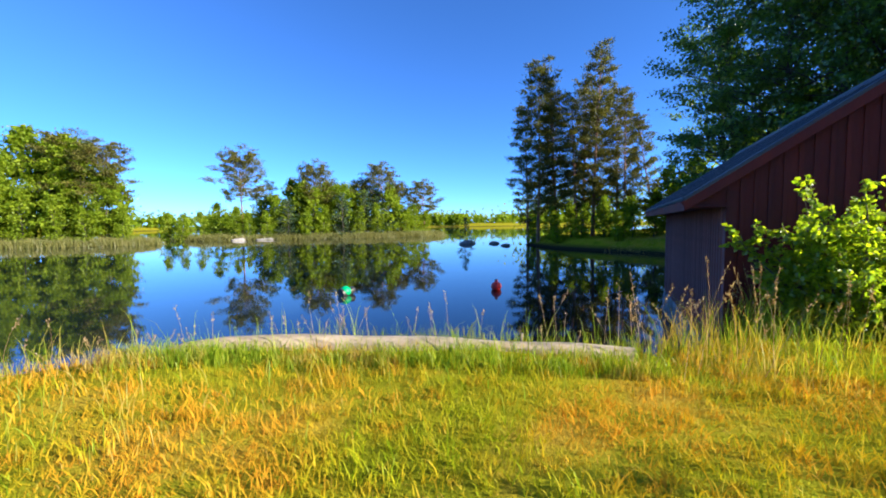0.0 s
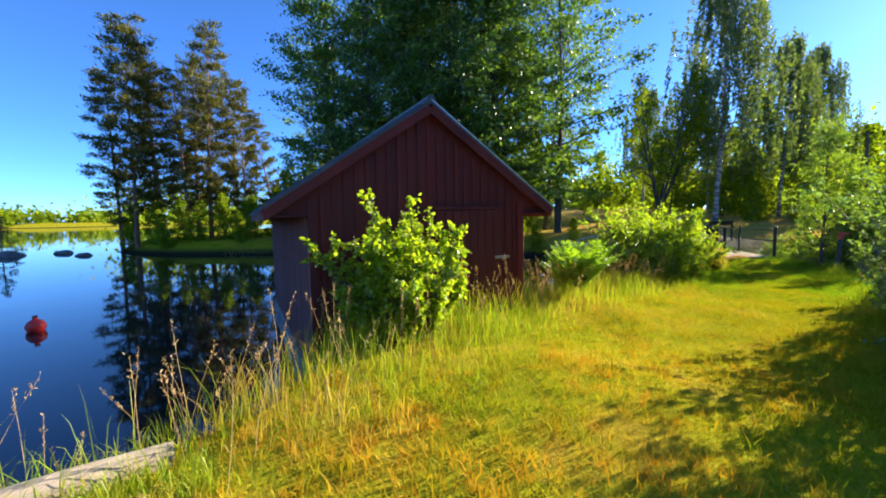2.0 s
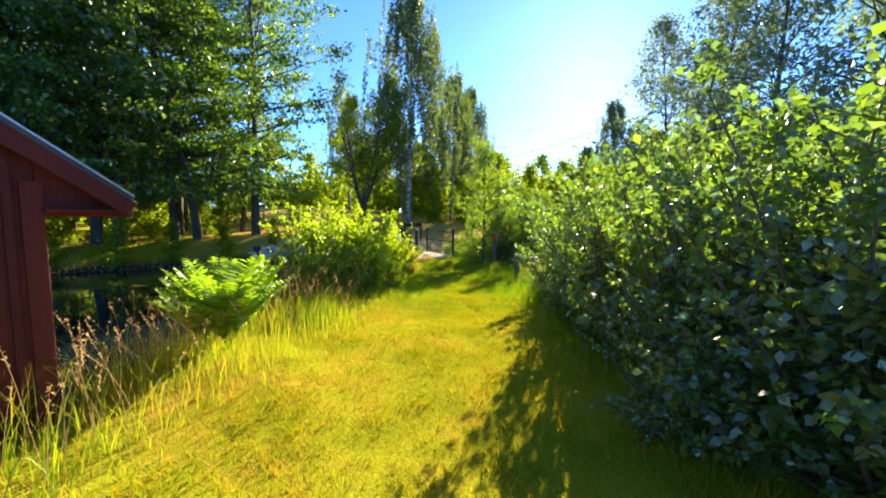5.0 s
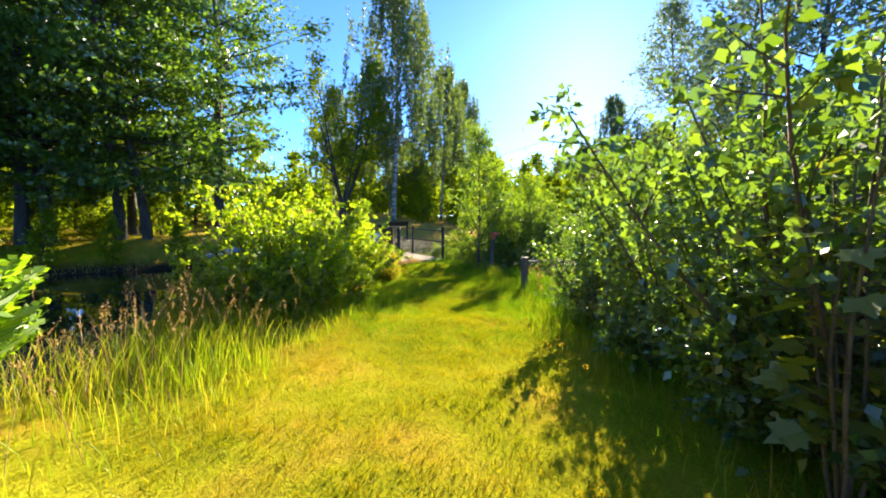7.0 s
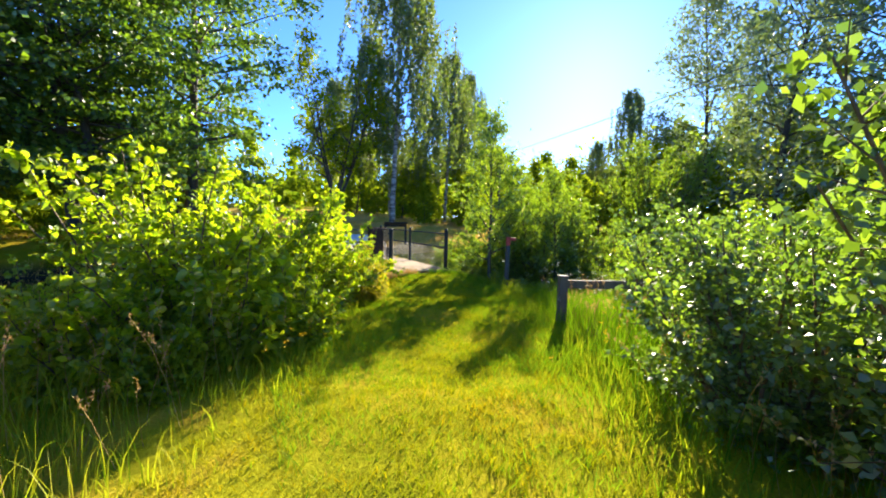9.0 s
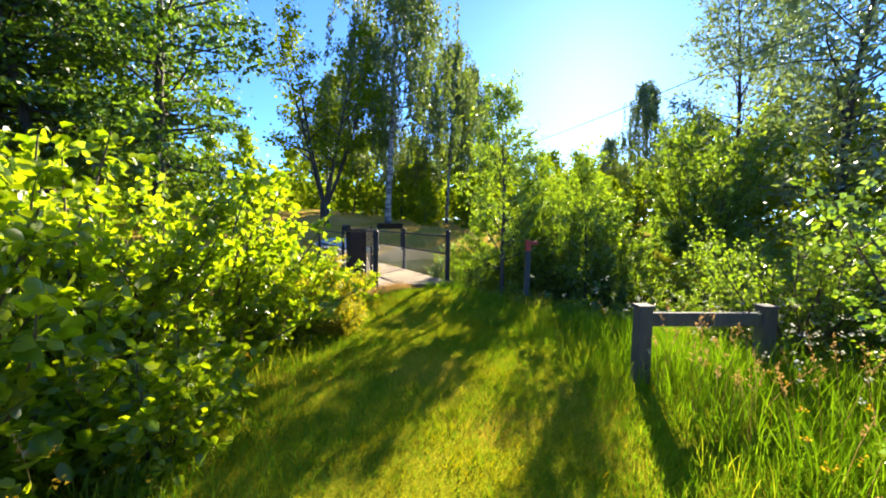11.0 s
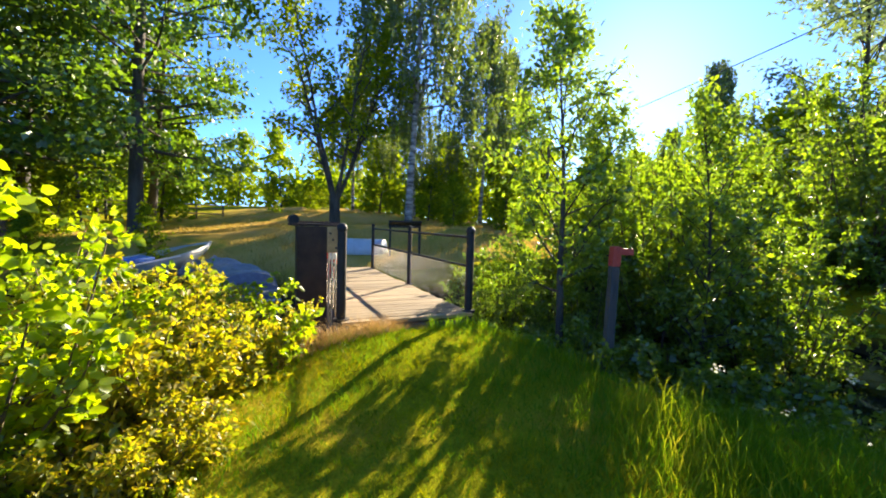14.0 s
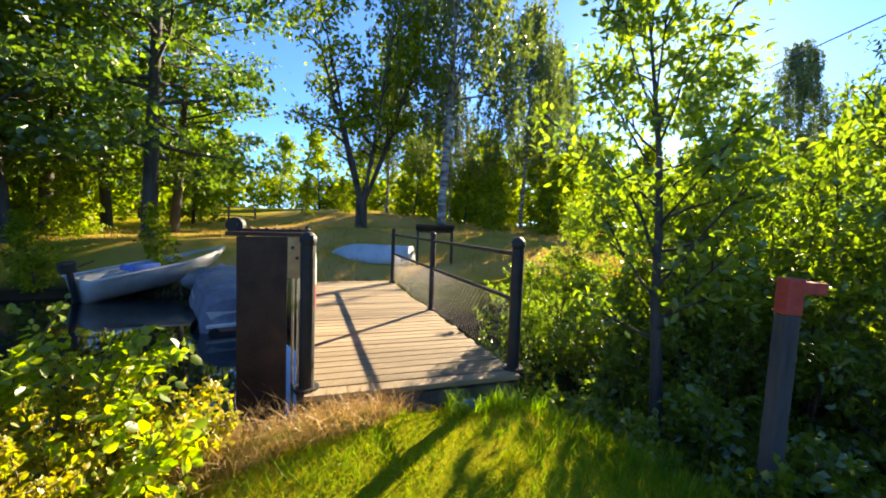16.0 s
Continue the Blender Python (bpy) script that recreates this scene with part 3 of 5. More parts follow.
for y, side in ((0.0, "r"), (BW, "l")):
    for k, x in enumerate(RAILX):
        b = bmesh.new()
        w = 0.055 if k == 0 else 0.04
        rod(b, (x, y, DECK - 0.25), (x, y, DECK + 1.08), w, w, 14)
        ball(b, (x, y, DECK + 1.12), w * 1.15, 14)
        rod(b, (x, y, DECK - 0.02), (x, y, DECK + 0.015), w * 1.7, w * 1.7, 14)
        part("post", b, "iron", bridge)
    for z in (1.03, 0.62):
        b = bmesh.new()
        rod(b, (RAILX[0], y, DECK + z), (RAILX[2], y, DECK + z), 0.021, 0.021, 10)
        part("rail", b, "iron", bridge)
    # diamond wire mesh below the middle rail
    lines = []
    gap = 0.085
    for s in (1, -1):
        k = -10
        while k * gap < BL + 0.6:
            x0, x1 = k * gap, k * gap + s * 0.6
            p0, p1 = [x0, y, DECK + 0.02], [x1, y, DECK + 0.62]
            for p, q in ((p0, p1), (p1, p0)):
                for lim, sg in ((0.05, -1), (BL - 0.05, 1)):
                    if (p[0] - lim) * sg > 0 and (q[0] - lim) * sg < 0:
                        f = (lim - p[0]) / (q[0] - p[0])
                        p[2] += f * (q[2] - p[2])
                        p[0] = lim
            if 0.04 <= p0[0] <= BL - 0.04 and 0.04 <= p1[0] <= BL - 0.04 and abs(p0[0] - p1[0]) > 0.02:
                lines.append((np.array([p0, p1]), np.array([0.003, 0.003]), 3))
            k += 1
    v, f = tubes(lines)
    tagged(part("wire_mesh", mesh_np("wire_mesh", v, f, "wire"), "wire", bridge, "diamond wire netting"), kind="stuff")


# ---- steel sluice column ----
def sluice():
    s = thing("sluice_column", pose(20.32, -7.34, 0, 0, 0, 97), "dark brown steel sluice column with winding gear beside the bridge", "sluice")
    b = bmesh.new()
    box(b, (0.02, 0.28, 2.6), (0.155, 0.06, 0.3), 0.004)
    box(b, (0.35, 0.02, 2.6), (0, 0.21, 0.3), 0.004)
    box(b, (0.02, 0.28, 2.6), (-0.155, 0.06, 0.3), 0.004)
    part("column", b, "rust", s)
    for x in (-0.12, -0.06, 0.0, 0.06):
        part("guide_rod", rod(bmesh.new(), (-0.26 + x * 0.7, 0.1, -0.5), (-0.26 + x * 0.7, 0.1, 1.3 + x), 0.011), "edge_metal" if x > -0.1 else "rust", s)
    b = bmesh.new()
    box(b, (0.62, 0.34, 0.03), (-0.06, 0.05, 1.62), 0.005)
    part("top_plate", b, "rust", s)
    b = bmesh.new()
    rod(b, (0.2, -0.1, 1.68), (0.2, 0.14, 1.68), 0.06, 0.06, 16)
    rod(b, (0.2, -0.12, 1.68), (0.2, 0.17, 1.68), 0.025)
    part("gear_drum", b, "iron", s)
    for k in range(7):
        part("rack_tooth", box(bmesh.new(), (0.025, 0.12, 0.03), (0.1 - k * 0.06, 0.02, 1.652), 0.004), "rust", s)
    part("rack", box(bmesh.new(), (0.5, 0.05, 0.02), (-0.1, 0.1, 1.648), 0.003), "rust", s)
    b = bmesh.new()
    box(b, (0.17, 0.05, 0.32), pose(-0.25, 0.19, 1.44, 0, 0, 0), 0.006)
    blk = part("wooden_block", b, "new_wood", s, "sunlit raw wooden block")
    for z in (1.34, 1.44, 1.52):
        part("bolt", rod(bmesh.new(), (-0.3 + (z - 1.3) * 0.4, 0.21, z), (-0.3 + (z - 1.3) * 0.4, 0.235, z), 0.014, 0.014, 6), "iron", blk)
    part("stay", box(bmesh.new(), (0.06, 0.08, 1.6), (-0.36, 0.08, 0.3), 0.008), "grey_wood", s)
    return s


sluice()


def lifebuoy():
    ring = thing("lifebuoy", BR @ pose(1.15, BW - 0.03, DECK + 0.66, 90, 0, 0), "red and white lifebuoy hanging on the bridge railing", "lifebuoy")
    t = np.linspace(0, 2 * math.pi, 37)
    n = 16
    for k in range(4):
        a = t[k * 9:(k + 1) * 9 + 1]
        v, f = tubes([(np.stack([np.cos(a) * 0.29, np.sin(a) * 0.29, a * 0], 1), np.full(len(a), 0.05), n)])
        part("segment", mesh_np("segment", v, f, "red_plastic" if k != 1 else "white", True), "", ring, "red foam segment" if k != 1 else "white foam segment")
    return ring


lifebuoy()


# ---- stake, low rail, info stand, pole, wire ----
stk = thing("stake", pose(18.85, -10.75, ground_z(18.85, -10.75) - 0.3, 0.5, 1.0, -105), "grey wooden stake with red painted top on the stream bank", "post")
STOP = 1.47 - ground_z(18.85, -10.75) + 0.3
part("shaft", box(bmesh.new(), (0.1, 0.1, STOP - 0.24), (0, 0, (STOP - 0.24) / 2), 0.01), "grey_wood", stk)
part("painted_top", box(bmesh.new(), (0.106, 0.106, 0.24), (0, 0, STOP - 0.12), 0.012), "orange_paint", stk, "faded red painted top")
part("side_block", box(bmesh.new(), (0.16, 0.08, 0.08), (0.13, 0, STOP - 0.06), 0.01), "orange_paint", stk, "red painted cross piece")

RA, RB = Vector((14.4, -8.8, 0)), Vector((13.95, -9.95, 0))
low = thing("low_fence", Matrix.Translation((0, 0, 0)), "low weathered grey timber fence beside the path", "fence")
ang = math.degrees(math.atan2(RB.y - RA.y, RB.x - RA.x))
for p in (RA, RB):
    b = bmesh.new()
    box(b, (0.13, 0.13, 1.1), pose(p.x, p.y, 0.5, 0, 0, ang), 0.012)
    box(b, (0.15, 0.15, 0.03), pose(p.x, p.y, 1.065, 0, 0, ang), 0.008)
    part("post", b, "grey_wood", low)
for z, h in ((0.94, 0.13),):
    c = (RA + RB) / 2
    part("rail", box(bmesh.new(), ((RB - RA).length - 0.135, 0.06, h), pose(c.x, c.y, z, 0, 0, ang), 0.008), "grey_wood", low)

info = thing("info_stand", pose(28.2, -10.55, ground_z(28.2, -10.55), 0, 0, 80), "dark steel information stand on four legs on sandy ground", "sign")
for x in (-0.5, 0.5):
    for y in (-0.12, 0.12):
        part("leg", box(bmesh.new(), (0.06, 0.06, 1.06), (x, y, 0.5), 0.006), "iron", info)
part("panel", box(bmesh.new(), (1.12, 0.42, 0.05), pose(0, 0, 1.1, 18, 0, 0), 0.01), "iron", info)
part("frame", box(bmesh.new(), (1.1, 0.05, 0.07), (0, -0.14, 0.98), 0.006), "iron", info)

PA, PB = Vector((42.3, -25.7, 8.2)), Vector((2.0, -16.0, 7.6))
for p in (PA, PB):
    g = ground_z(p.x, p.y)
    u = thing("utility_pole", pose(p.x, p.y, g), "tall brown wooden utility pole carrying one cable", "pole")
    part("shaft", rod(bmesh.new(), (0, 0, -0.3), (0, 0, p.z - g + 0.25), 0.13, 0.1, 12), "grey_wood", u)
    part("insulator", rod(bmesh.new(), (0.1, 0, p.z - g - 0.05), (0.1, 0, p.z - g + 0.1), 0.035, 0.03, 10), "black", u)
t = np.linspace(0, 1, 30)[:, None]
wire = np.array(PA)[None] * (1 - t) + np.array(PB)[None] * t - np.array([[0, 0, 1.0]]) * (t * (1 - t) * 1.6)
v, f = tubes([(wire, np.full(30, 0.018), 5)])
cable = thing("cable", Matrix.Identity(4), "thin black overhead cable sagging between two poles", "cable")
part("strand", mesh_np("strand", v, f, "black", True), "black", cable)


# ---- boats ----
def hull(L, W, H, stations=14, ring=9):
    """An open dinghy shell, bow to +x: verts and quads, with thickness given later."""
    V = []
    for i in range(stations):
        s = i / (stations - 1)
        w = W / 2 * (0.82 + 0.18 * min(1, s * 3)) * (1 - max(0, (s - 0.45) / 0.55) ** 2.3 * 0.97)
        sheer = H * (1 + 0.25 * s * s)
        keel = H * 0.55 * max(0, (s - 0.6) / 0.4) ** 2
        for j in range(ring):
            a = (j / (ring - 1) * 2 - 1)
            z = keel + (sheer - keel) * abs(a) ** 2.2
            V.append((s * L, w * math.copysign(abs(a) ** 0.62, a), z))
    F = [(i * ring + j, (i + 1) * ring + j, (i + 1) * ring + j + 1, i * ring + j + 1) for i in range(stations - 1) for j in range(ring - 1)]
    return V, F


def shell(bm_name, L, W, H, material, parent, label=""):
    V, F = hull(L, W, H)
    bm = bmesh.new()
    vs = [bm.verts.new(p) for p in V]
    for f in F:
        bm.faces.new([vs[k] for k in f])
    bm.faces.new([vs[k] for k in range(9)][::-1])
    bmesh.ops.recalc_face_normals(bm, faces=bm.faces)
    bmesh.ops.solidify(bm, geom=bm.faces[:], thickness=0.035)
    ob = part(bm_name, bm, material, parent, label)
    for p in ob.data.polygons:
        p.use_smooth = True
    return ob


mb = thing("motorboat", pose(28.3, -1.75, WATER - 0.05, 0, -8, -40), "open white motorboat moored at the stream bank with outboard", "boat")
shell("hull", 3.9, 1.5, 0.62, "hull", mb)
for x in (0.9, 2.0):
    part("thwart", box(bmesh.new(), (0.3, 1.2, 0.035), (x, 0, 0.42), 0.006), "hull", mb)
for s in (-1, 1):
    part("gunwale", box(bmesh.new(), (2.2, 0.05, 0.045), (1.1, s * 0.73, 0.64), 0.01), "white", mb)
part("blue_cover", box(bmesh.new(), (0.8, 0.5, 0.16), pose(1.5, 0.2, 0.6, 4, 6, 10), 0.05), "blue", mb, "crumpled blue plastic cover")
ob_ = bmesh.new()
box(ob_, (0.34, 0.26, 0.3), (-0.12, 0, 0.95), 0.06)
box(ob_, (0.12, 0.1, 0.8), (-0.1, 0, 0.45), 0.02)
rod(ob_, (-0.05, 0.0, 0.9), (0.45, 0.1, 0.98), 0.025)
part("outboard", ob_, "black", mb, "black outboard motor")
cb = thing("covered_boat", pose(25.3, -6.1, WATER - 0.12, 0, -3, 22), "moored boat under a grey-blue tarpaulin cover", "boat")
shell("hull", 3.6, 1.6, 0.5, "hull", cb)
bm = bmesh.new()
bmesh.ops.create_grid(bm, x_segments=24, y_segments=12, size=0.5)
for v_ in bm.verts:
    s_, a_ = v_.co.x + 0.5, v_.co.y * 2
    w_ = 0.84 * (0.9 + 0.1 * min(1, s_ * 3)) * (1 - max(0, (s_ - 0.45) / 0.55) ** 2.4 * 0.9)
    v_.co = Vector((-0.06 + s_ * 3.7, w_ * a_, 0.9 - 0.14 * abs(a_) ** 2 - (0.42 * max(0, abs(a_) - 0.82) / 0.18) - 0.6 * max(0, 0.06 - s_) / 0.06 + 0.03 * math.sin(s_ * 19 + a_ * 3)))
bmesh.ops.solidify(bm, geom=bm.faces[:], thickness=0.012)
part("tarpaulin", bm, "tarp", cb, "creased grey-blue tarpaulin")
part("rope", rod(bmesh.new(), (0.3, -0.86, 0.35), (0.32, 0.86, 0.35), 0.012), "black", cb)
part("rub_rail", box(bmesh.new(), (0.05, 1.36, 0.07), (-0.1, 0, 0.27), 0.015), "white", cb)
ub = thing("upturned_boat", pose(28.6, -9.9, ground_z(29.2, -9.2) + 0.5, 180, 0, 62), "pale blue-grey boat lying upside down on the grass", "boat")
shell("hull", 2.6, 1.3, 0.5, "hull_blue", ub)


# ---- far house ----
def house(at, label, w=9, d=7):
    h = thing("house", at, label, "house")
    bm = bmesh.new()
    v = [bm.verts.new(p) for p in ((-w / 2, -d / 2, 0), (w / 2, -d / 2, 0), (w / 2, d / 2, 0), (-w / 2, d / 2, 0))]
    f = bm.faces.new(v)
    r = bmesh.ops.extrude_face_region(bm, geom=[f])
    bmesh.ops.translate(bm, vec=(0, 0, 2.8), verts=[e for e in r["geom"] if isinstance(e, bmesh.types.BMVert)])
    part("wall", bm, "red", h)
    for s in (-1, 1):
        part("roof", box(bmesh.new(), (w + 0.6, d * 0.68, 0.15), pose(0, s * d * 0.27, 4.2, -s * 38, 0, 0), 0.02), "roof_tile", h)
    part("dormer", box(bmesh.new(), (2.2, 0.3, 2.2), (2.6, -d / 2 - 0.1, 3.4), 0.05), "red", h)
    for s in (-1, 1):
        part("gable_trim", box(bmesh.new(), (2.2, 0.12, 0.2), pose(2.6 + s * 0.75, -d / 2 - 0.4, 4.5, 0, s * 48, 0), 0.02), "white", h, "white gable board")
    for x in (-3, -0.8, 2.6):
        wn = part("window", box(bmesh.new(), (1.0, 0.08, 1.1), (x, -d / 2 - 0.05 - (0.25 if x == 2.6 else 0), 1.6), 0.01), "white", h)
        part("pane", box(bmesh.new(), (0.8, 0.04, 0.9), (x, -d / 2 - 0.1 - (0.25 if x == 2.6 else 0), 1.6)), "black", wn)
    part("chimney", box(bmesh.new(), (0.6, 0.6, 1.4), (-1, 0, 5.8), 0.02), "stone", h)
    return h


rf = thing("rail_fence", pose(46, 1.2, ground_z(46, 1.2), 0, 0, 100), "distant weathered wooden rail fence in the field", "fence")
for k in range(5):
    part("post", box(bmesh.new(), (0.12, 0.12, 1.2), (k * 1.6 - 3.2, 0, 0.5), 0.015), "grey_wood", rf)
for z in (0.45, 0.8, 1.05):
    part("rail", rod(bmesh.new(), (-3.3, 0.08, z), (3.3, 0.08, z + 0.05), 0.045, 0.04, 8), "log", rf)
house(pose(118, -8.3, ground_z(118, -8.3) - 0.1, 0, 0, -82), "distant red house with dark roof and white gable")


# ---- plants ----
def line_of(p, d, length, bend, n, rng, jitter=0.05):
    """A bent twig: n points from p along d; bend is added to the direction on the way."""
    pts, cur, dirn = [np.array(p, float)], np.array(p, float), unit(np.array(d, float))
    for _ in range(n - 1):
        dirn = unit(dirn + np.array(bend) / (n - 1) + rng.normal(size=3) * jitter)
        cur = cur + dirn * length / (n - 1)
        pts.append(cur)
    return np.array(pts)


def along(pts, t):
    t = np.asarray(t) * (len(pts) - 1)
    i = np.minimum(t.astype(int), len(pts) - 2)
    f = (t - i)[:, None]
    return pts[i] * (1 - f) + pts[i + 1] * f


def grow_tree(seed, H, r0, cb, prof, limbs, elev, bend, subs, per, clump, leaf, flat=0.6, wiggle=0.03, stems=1, spread=0.0, weep=0.0, needle=False, top=0.25, twigs=False, fork=0.0):
    """Wood tubes and leaf blades of a tree: prof(u) is the limb length at height u of the crown."""
    rng = np.random.default_rng(seed)
    wood, P, D = [], [], []
    if fork:
        wood.append((np.array([(0, 0, -0.3), (0.03, 0, fork * 0.5), (0.02, 0.02, fork + 0.15)]), np.array([r0 * 1.25, r0, r0 * 0.95]), 10))
    for s in range(stems):
        a = s * 2.4 + rng.uniform(0, 6)
        h = H * (1 - 0.12 * s / max(1, stems)) if stems > 1 else H
        tr = line_of((rng.normal() * 0.05 * (stems > 1), rng.normal() * 0.05 * (stems > 1), fork - 0.2), (math.cos(a) * spread, math.sin(a) * spread, 1), h, (0, 0, 0.5 * spread), 10, rng, wiggle)
        wood.append((tr, r0 * (1 - np.linspace(0, 1, 10) ** 0.8 * 0.93) / math.sqrt(stems), 8))
        for i in range(limbs // stems):
            u = ((i + rng.uniform(0, 1)) / (limbs // stems))
            base = along(tr, np.array([cb + (0.99 - cb) * u]))[0]
            az = i * 2.39996 + rng.normal() * 0.4
            el = radians(elev[0] + (elev[1] - elev[0]) * u + rng.normal() * 9)
            ln = max(0.25, prof(u) * rng.uniform(0.7, 1.15))
            d = np.array([math.cos(az) * math.cos(el), math.sin(az) * math.cos(el), math.sin(el)])
            lb = line_of(base, d, ln, (0, 0, bend), 6, rng, 0.09)
            wood.append((lb, np.linspace(max(0.012, r0 * 0.3 * (1 - u * 0.75)), 0.006, 6), 4))
            ns = max(2, int(subs * (0.5 + ln / max(0.5, prof(0.4)) * 0.6)))
            for k in range(ns):
                tt = rng.uniform(top, 1.0) ** 0.8
                p = along(lb, np.array([tt]))[0]
                side = unit(rng.normal(size=3) * np.array([1, 1, flat]) + d * 0.7)
                tl = ln * rng.uniform(0.15, 0.32) * (1.2 - 0.5 * tt)
                tw = line_of(p, side, tl, (0, 0, bend * 0.7), 4, rng, 0.1)
                if weep:
                    dl = weep * rng.uniform(0.5, 1.2)
                    hang = line_of(tw[-1], (rng.normal() * 0.1, rng.normal() * 0.1, -1), dl, (0, 0, -0.3), 3, rng, 0.03)
                    wood.append((hang, np.linspace(0.008, 0.003, 3), 3))
                    q = along(hang, rng.uniform(0, 1, per)) + rng.normal(size=(per, 3)) * clump * 0.5
                    dd = rng.normal(size=(per, 3)) * 0.5 + np.array([0, 0, -0.9])
                else:
                    q = along(tw, rng.uniform(0.2, 1.05, per).clip(0, 1)) + rng.normal(size=(per, 3)) * clump * np.array([1, 1, flat])
                    dd = rng.normal(size=(per, 3)) + (side + d) * 0.5
                    if needle:
                        dd = dd + np.array([0, 0, 0.7])
                if twigs and k % 2 == 0:
                    wood.append((tw, np.linspace(0.014, 0.005, 4), 3))
                P.append(q)
                D.append(dd)
    P, D = np.concatenate(P), np.concatenate(D)
    size = rng.uniform(0.7, 1.25, len(P))
    return tubes(wood), leaves(P, D, leaf[0] * size, leaf[1] * size, rng, 0.2, 0.1, len(leaf) > 2)


def plant(kind, data, bark, leafmat, at, label, category, crown="crown", trunk="trunk", group=""):
    t = thing(kind, at, label, category, group)
    (wv, wf), (lv, lf) = data
    part(trunk, mesh_np(trunk, wv, wf, bark, True), bark, t)
    part(crown, mesh_np(crown, lv, lf, leafmat), leafmat, t)
    return t


def placed(first, spots, rng, smin=0.85, smax=1.15, sink=0.1, relabel=None):
    """Copies of a plant at (x, y) or (x, y, scale)."""
    for k, sp in enumerate(spots):
        x, y = sp[:2]
        s = sp[2] if len(sp) > 2 else rng.uniform(smin, smax)
        m = pose(x, y, ground_z(x, y) - sink, rng.uniform(-2, 2), rng.uniform(-2, 2), rng.uniform(0, 360)) 
        c = copy_thing(first, m)
        c.scale = (s, s, s * rng.uniform(0.94, 1.06))
        if relabel:
            c["label"] = relabel


def dome(w):
    return lambda u: w * (0.35 + 0.65 * math.sin(math.pi * min(1, 0.18 + u * 0.8))) * (1 - 0.35 * u)


def broad(w):
    """Limb lengths of a wide, round-topped crown."""
    return lambda u: w * (0.55 + 0.45 * math.sin(math.pi * min(1, 0.1 + u * 0.9))) * (1 - 0.3 * u ** 3)


def cone(w):
    return lambda u: w * (1.02 - u) ** 0.75


prng = random.Random(11)
Z = ground_z
# tall alders on the far bank of the stream
ALDER = "tall dark green alder tree on the far bank"
al = [plant("alder_tree", grow_tree(21 + k, 19.5, 0.28, 0.15, broad(5.4), 68, (-4, 55), 0.06, 8, 27, 0.36, (0.23, 0.17), 0.3, 0.03), "bark", "alder_leaf",
            pose(x, y, Z(x, y), 0, 0, 40 * k), ALDER, "tree", group="alders on the far bank") for k, (x, y) in enumerate([(32.4, -1.5), (30.6, 5.0), (30.2, 12.5)])]
placed(al[0], [(31.3, 2.6), (29.9, 8.2), (33.5, 14.0), (36, 7.5)], prng, 0.9, 1.05)
placed(al[1], [(31.0, 1.5), (29.6, 10.4), (35, 3.0), (33.5, 17.5, .8), (38, 12)], prng, 0.85, 1.0)
placed(al[2], [(30.4, 5.9), (31.5, 15.5), (34.0, 10.5), (37, -0.5, 0.8), (40, 3.5)], prng, 0.85, 1.02)
# pines on the point
PINE = "tall Scots pine with orange trunk on the point"
pi = [plant("pine_tree", grow_tree(41 + k, 20.0, 0.24, 0.16, (lambda u: 3.0 * (0.5 + 0.5 * math.sin(math.pi * (0.1 + u * 0.8))) * (1.0 - u * 0.35)), 56, (2, 38), 0.25, 7, 26, 0.27, (0.38, 0.09), 0.35, 0.012, needle=True), "pine_bark", "pine_leaf",
            pose(x, y, Z(x, y), 0, 0, 70 * k), PINE, "tree", group="pines on the point") for k, (x, y) in enumerate([(33.2, 31.2), (28.8, 35.0)])]
placed(pi[0], [(30.4, 33.8, 0.92), (34.5, 34, 0.9), (32.0, 36.5, 0.85), (36, 30.5, 0.8)], prng)
placed(pi[1], [(35, 28.6, 0.72), (31.2, 31.6, 0.8), (38, 36, 0.85), (30.0, 38.5, 0.82)], prng)
lp = copy_thing(pi[1], pose(37.5, 26.6, Z(37.5, 26.6), 4, 17, 200))
lp.scale = (0.62,) * 3
lp["label"] = "slanting thin Scots pine leaning out over the water"
# broad pine on the island
um = plant("pine_tree", grow_tree(51, 15.0, 0.24, 0.45, (lambda u: 5.6 * (0.4 + 0.6 * math.sin(math.pi * (0.2 + u * 0.75)))), 58, (6, 42), 0.1, 7, 26, 0.3, (0.48, 0.12), 0.3, 0.02, needle=True), "pine_bark", "pine_leaf",
           pose(-3.5, 84, Z(-3.5, 84)), "broad-crowned Scots pine on the reedy island", "tree", group="trees on the island")
placed(um, [(10.0, 83, 0.88), (33.5, 82, 0.74), (28.5, 84, 0.7), (24.0, 83, 0.86), (20.5, 86, .75), (-25, 76, 0.95), (-21.5, 74, .9)], prng, relabel="bushy Scots pine on the lake island")
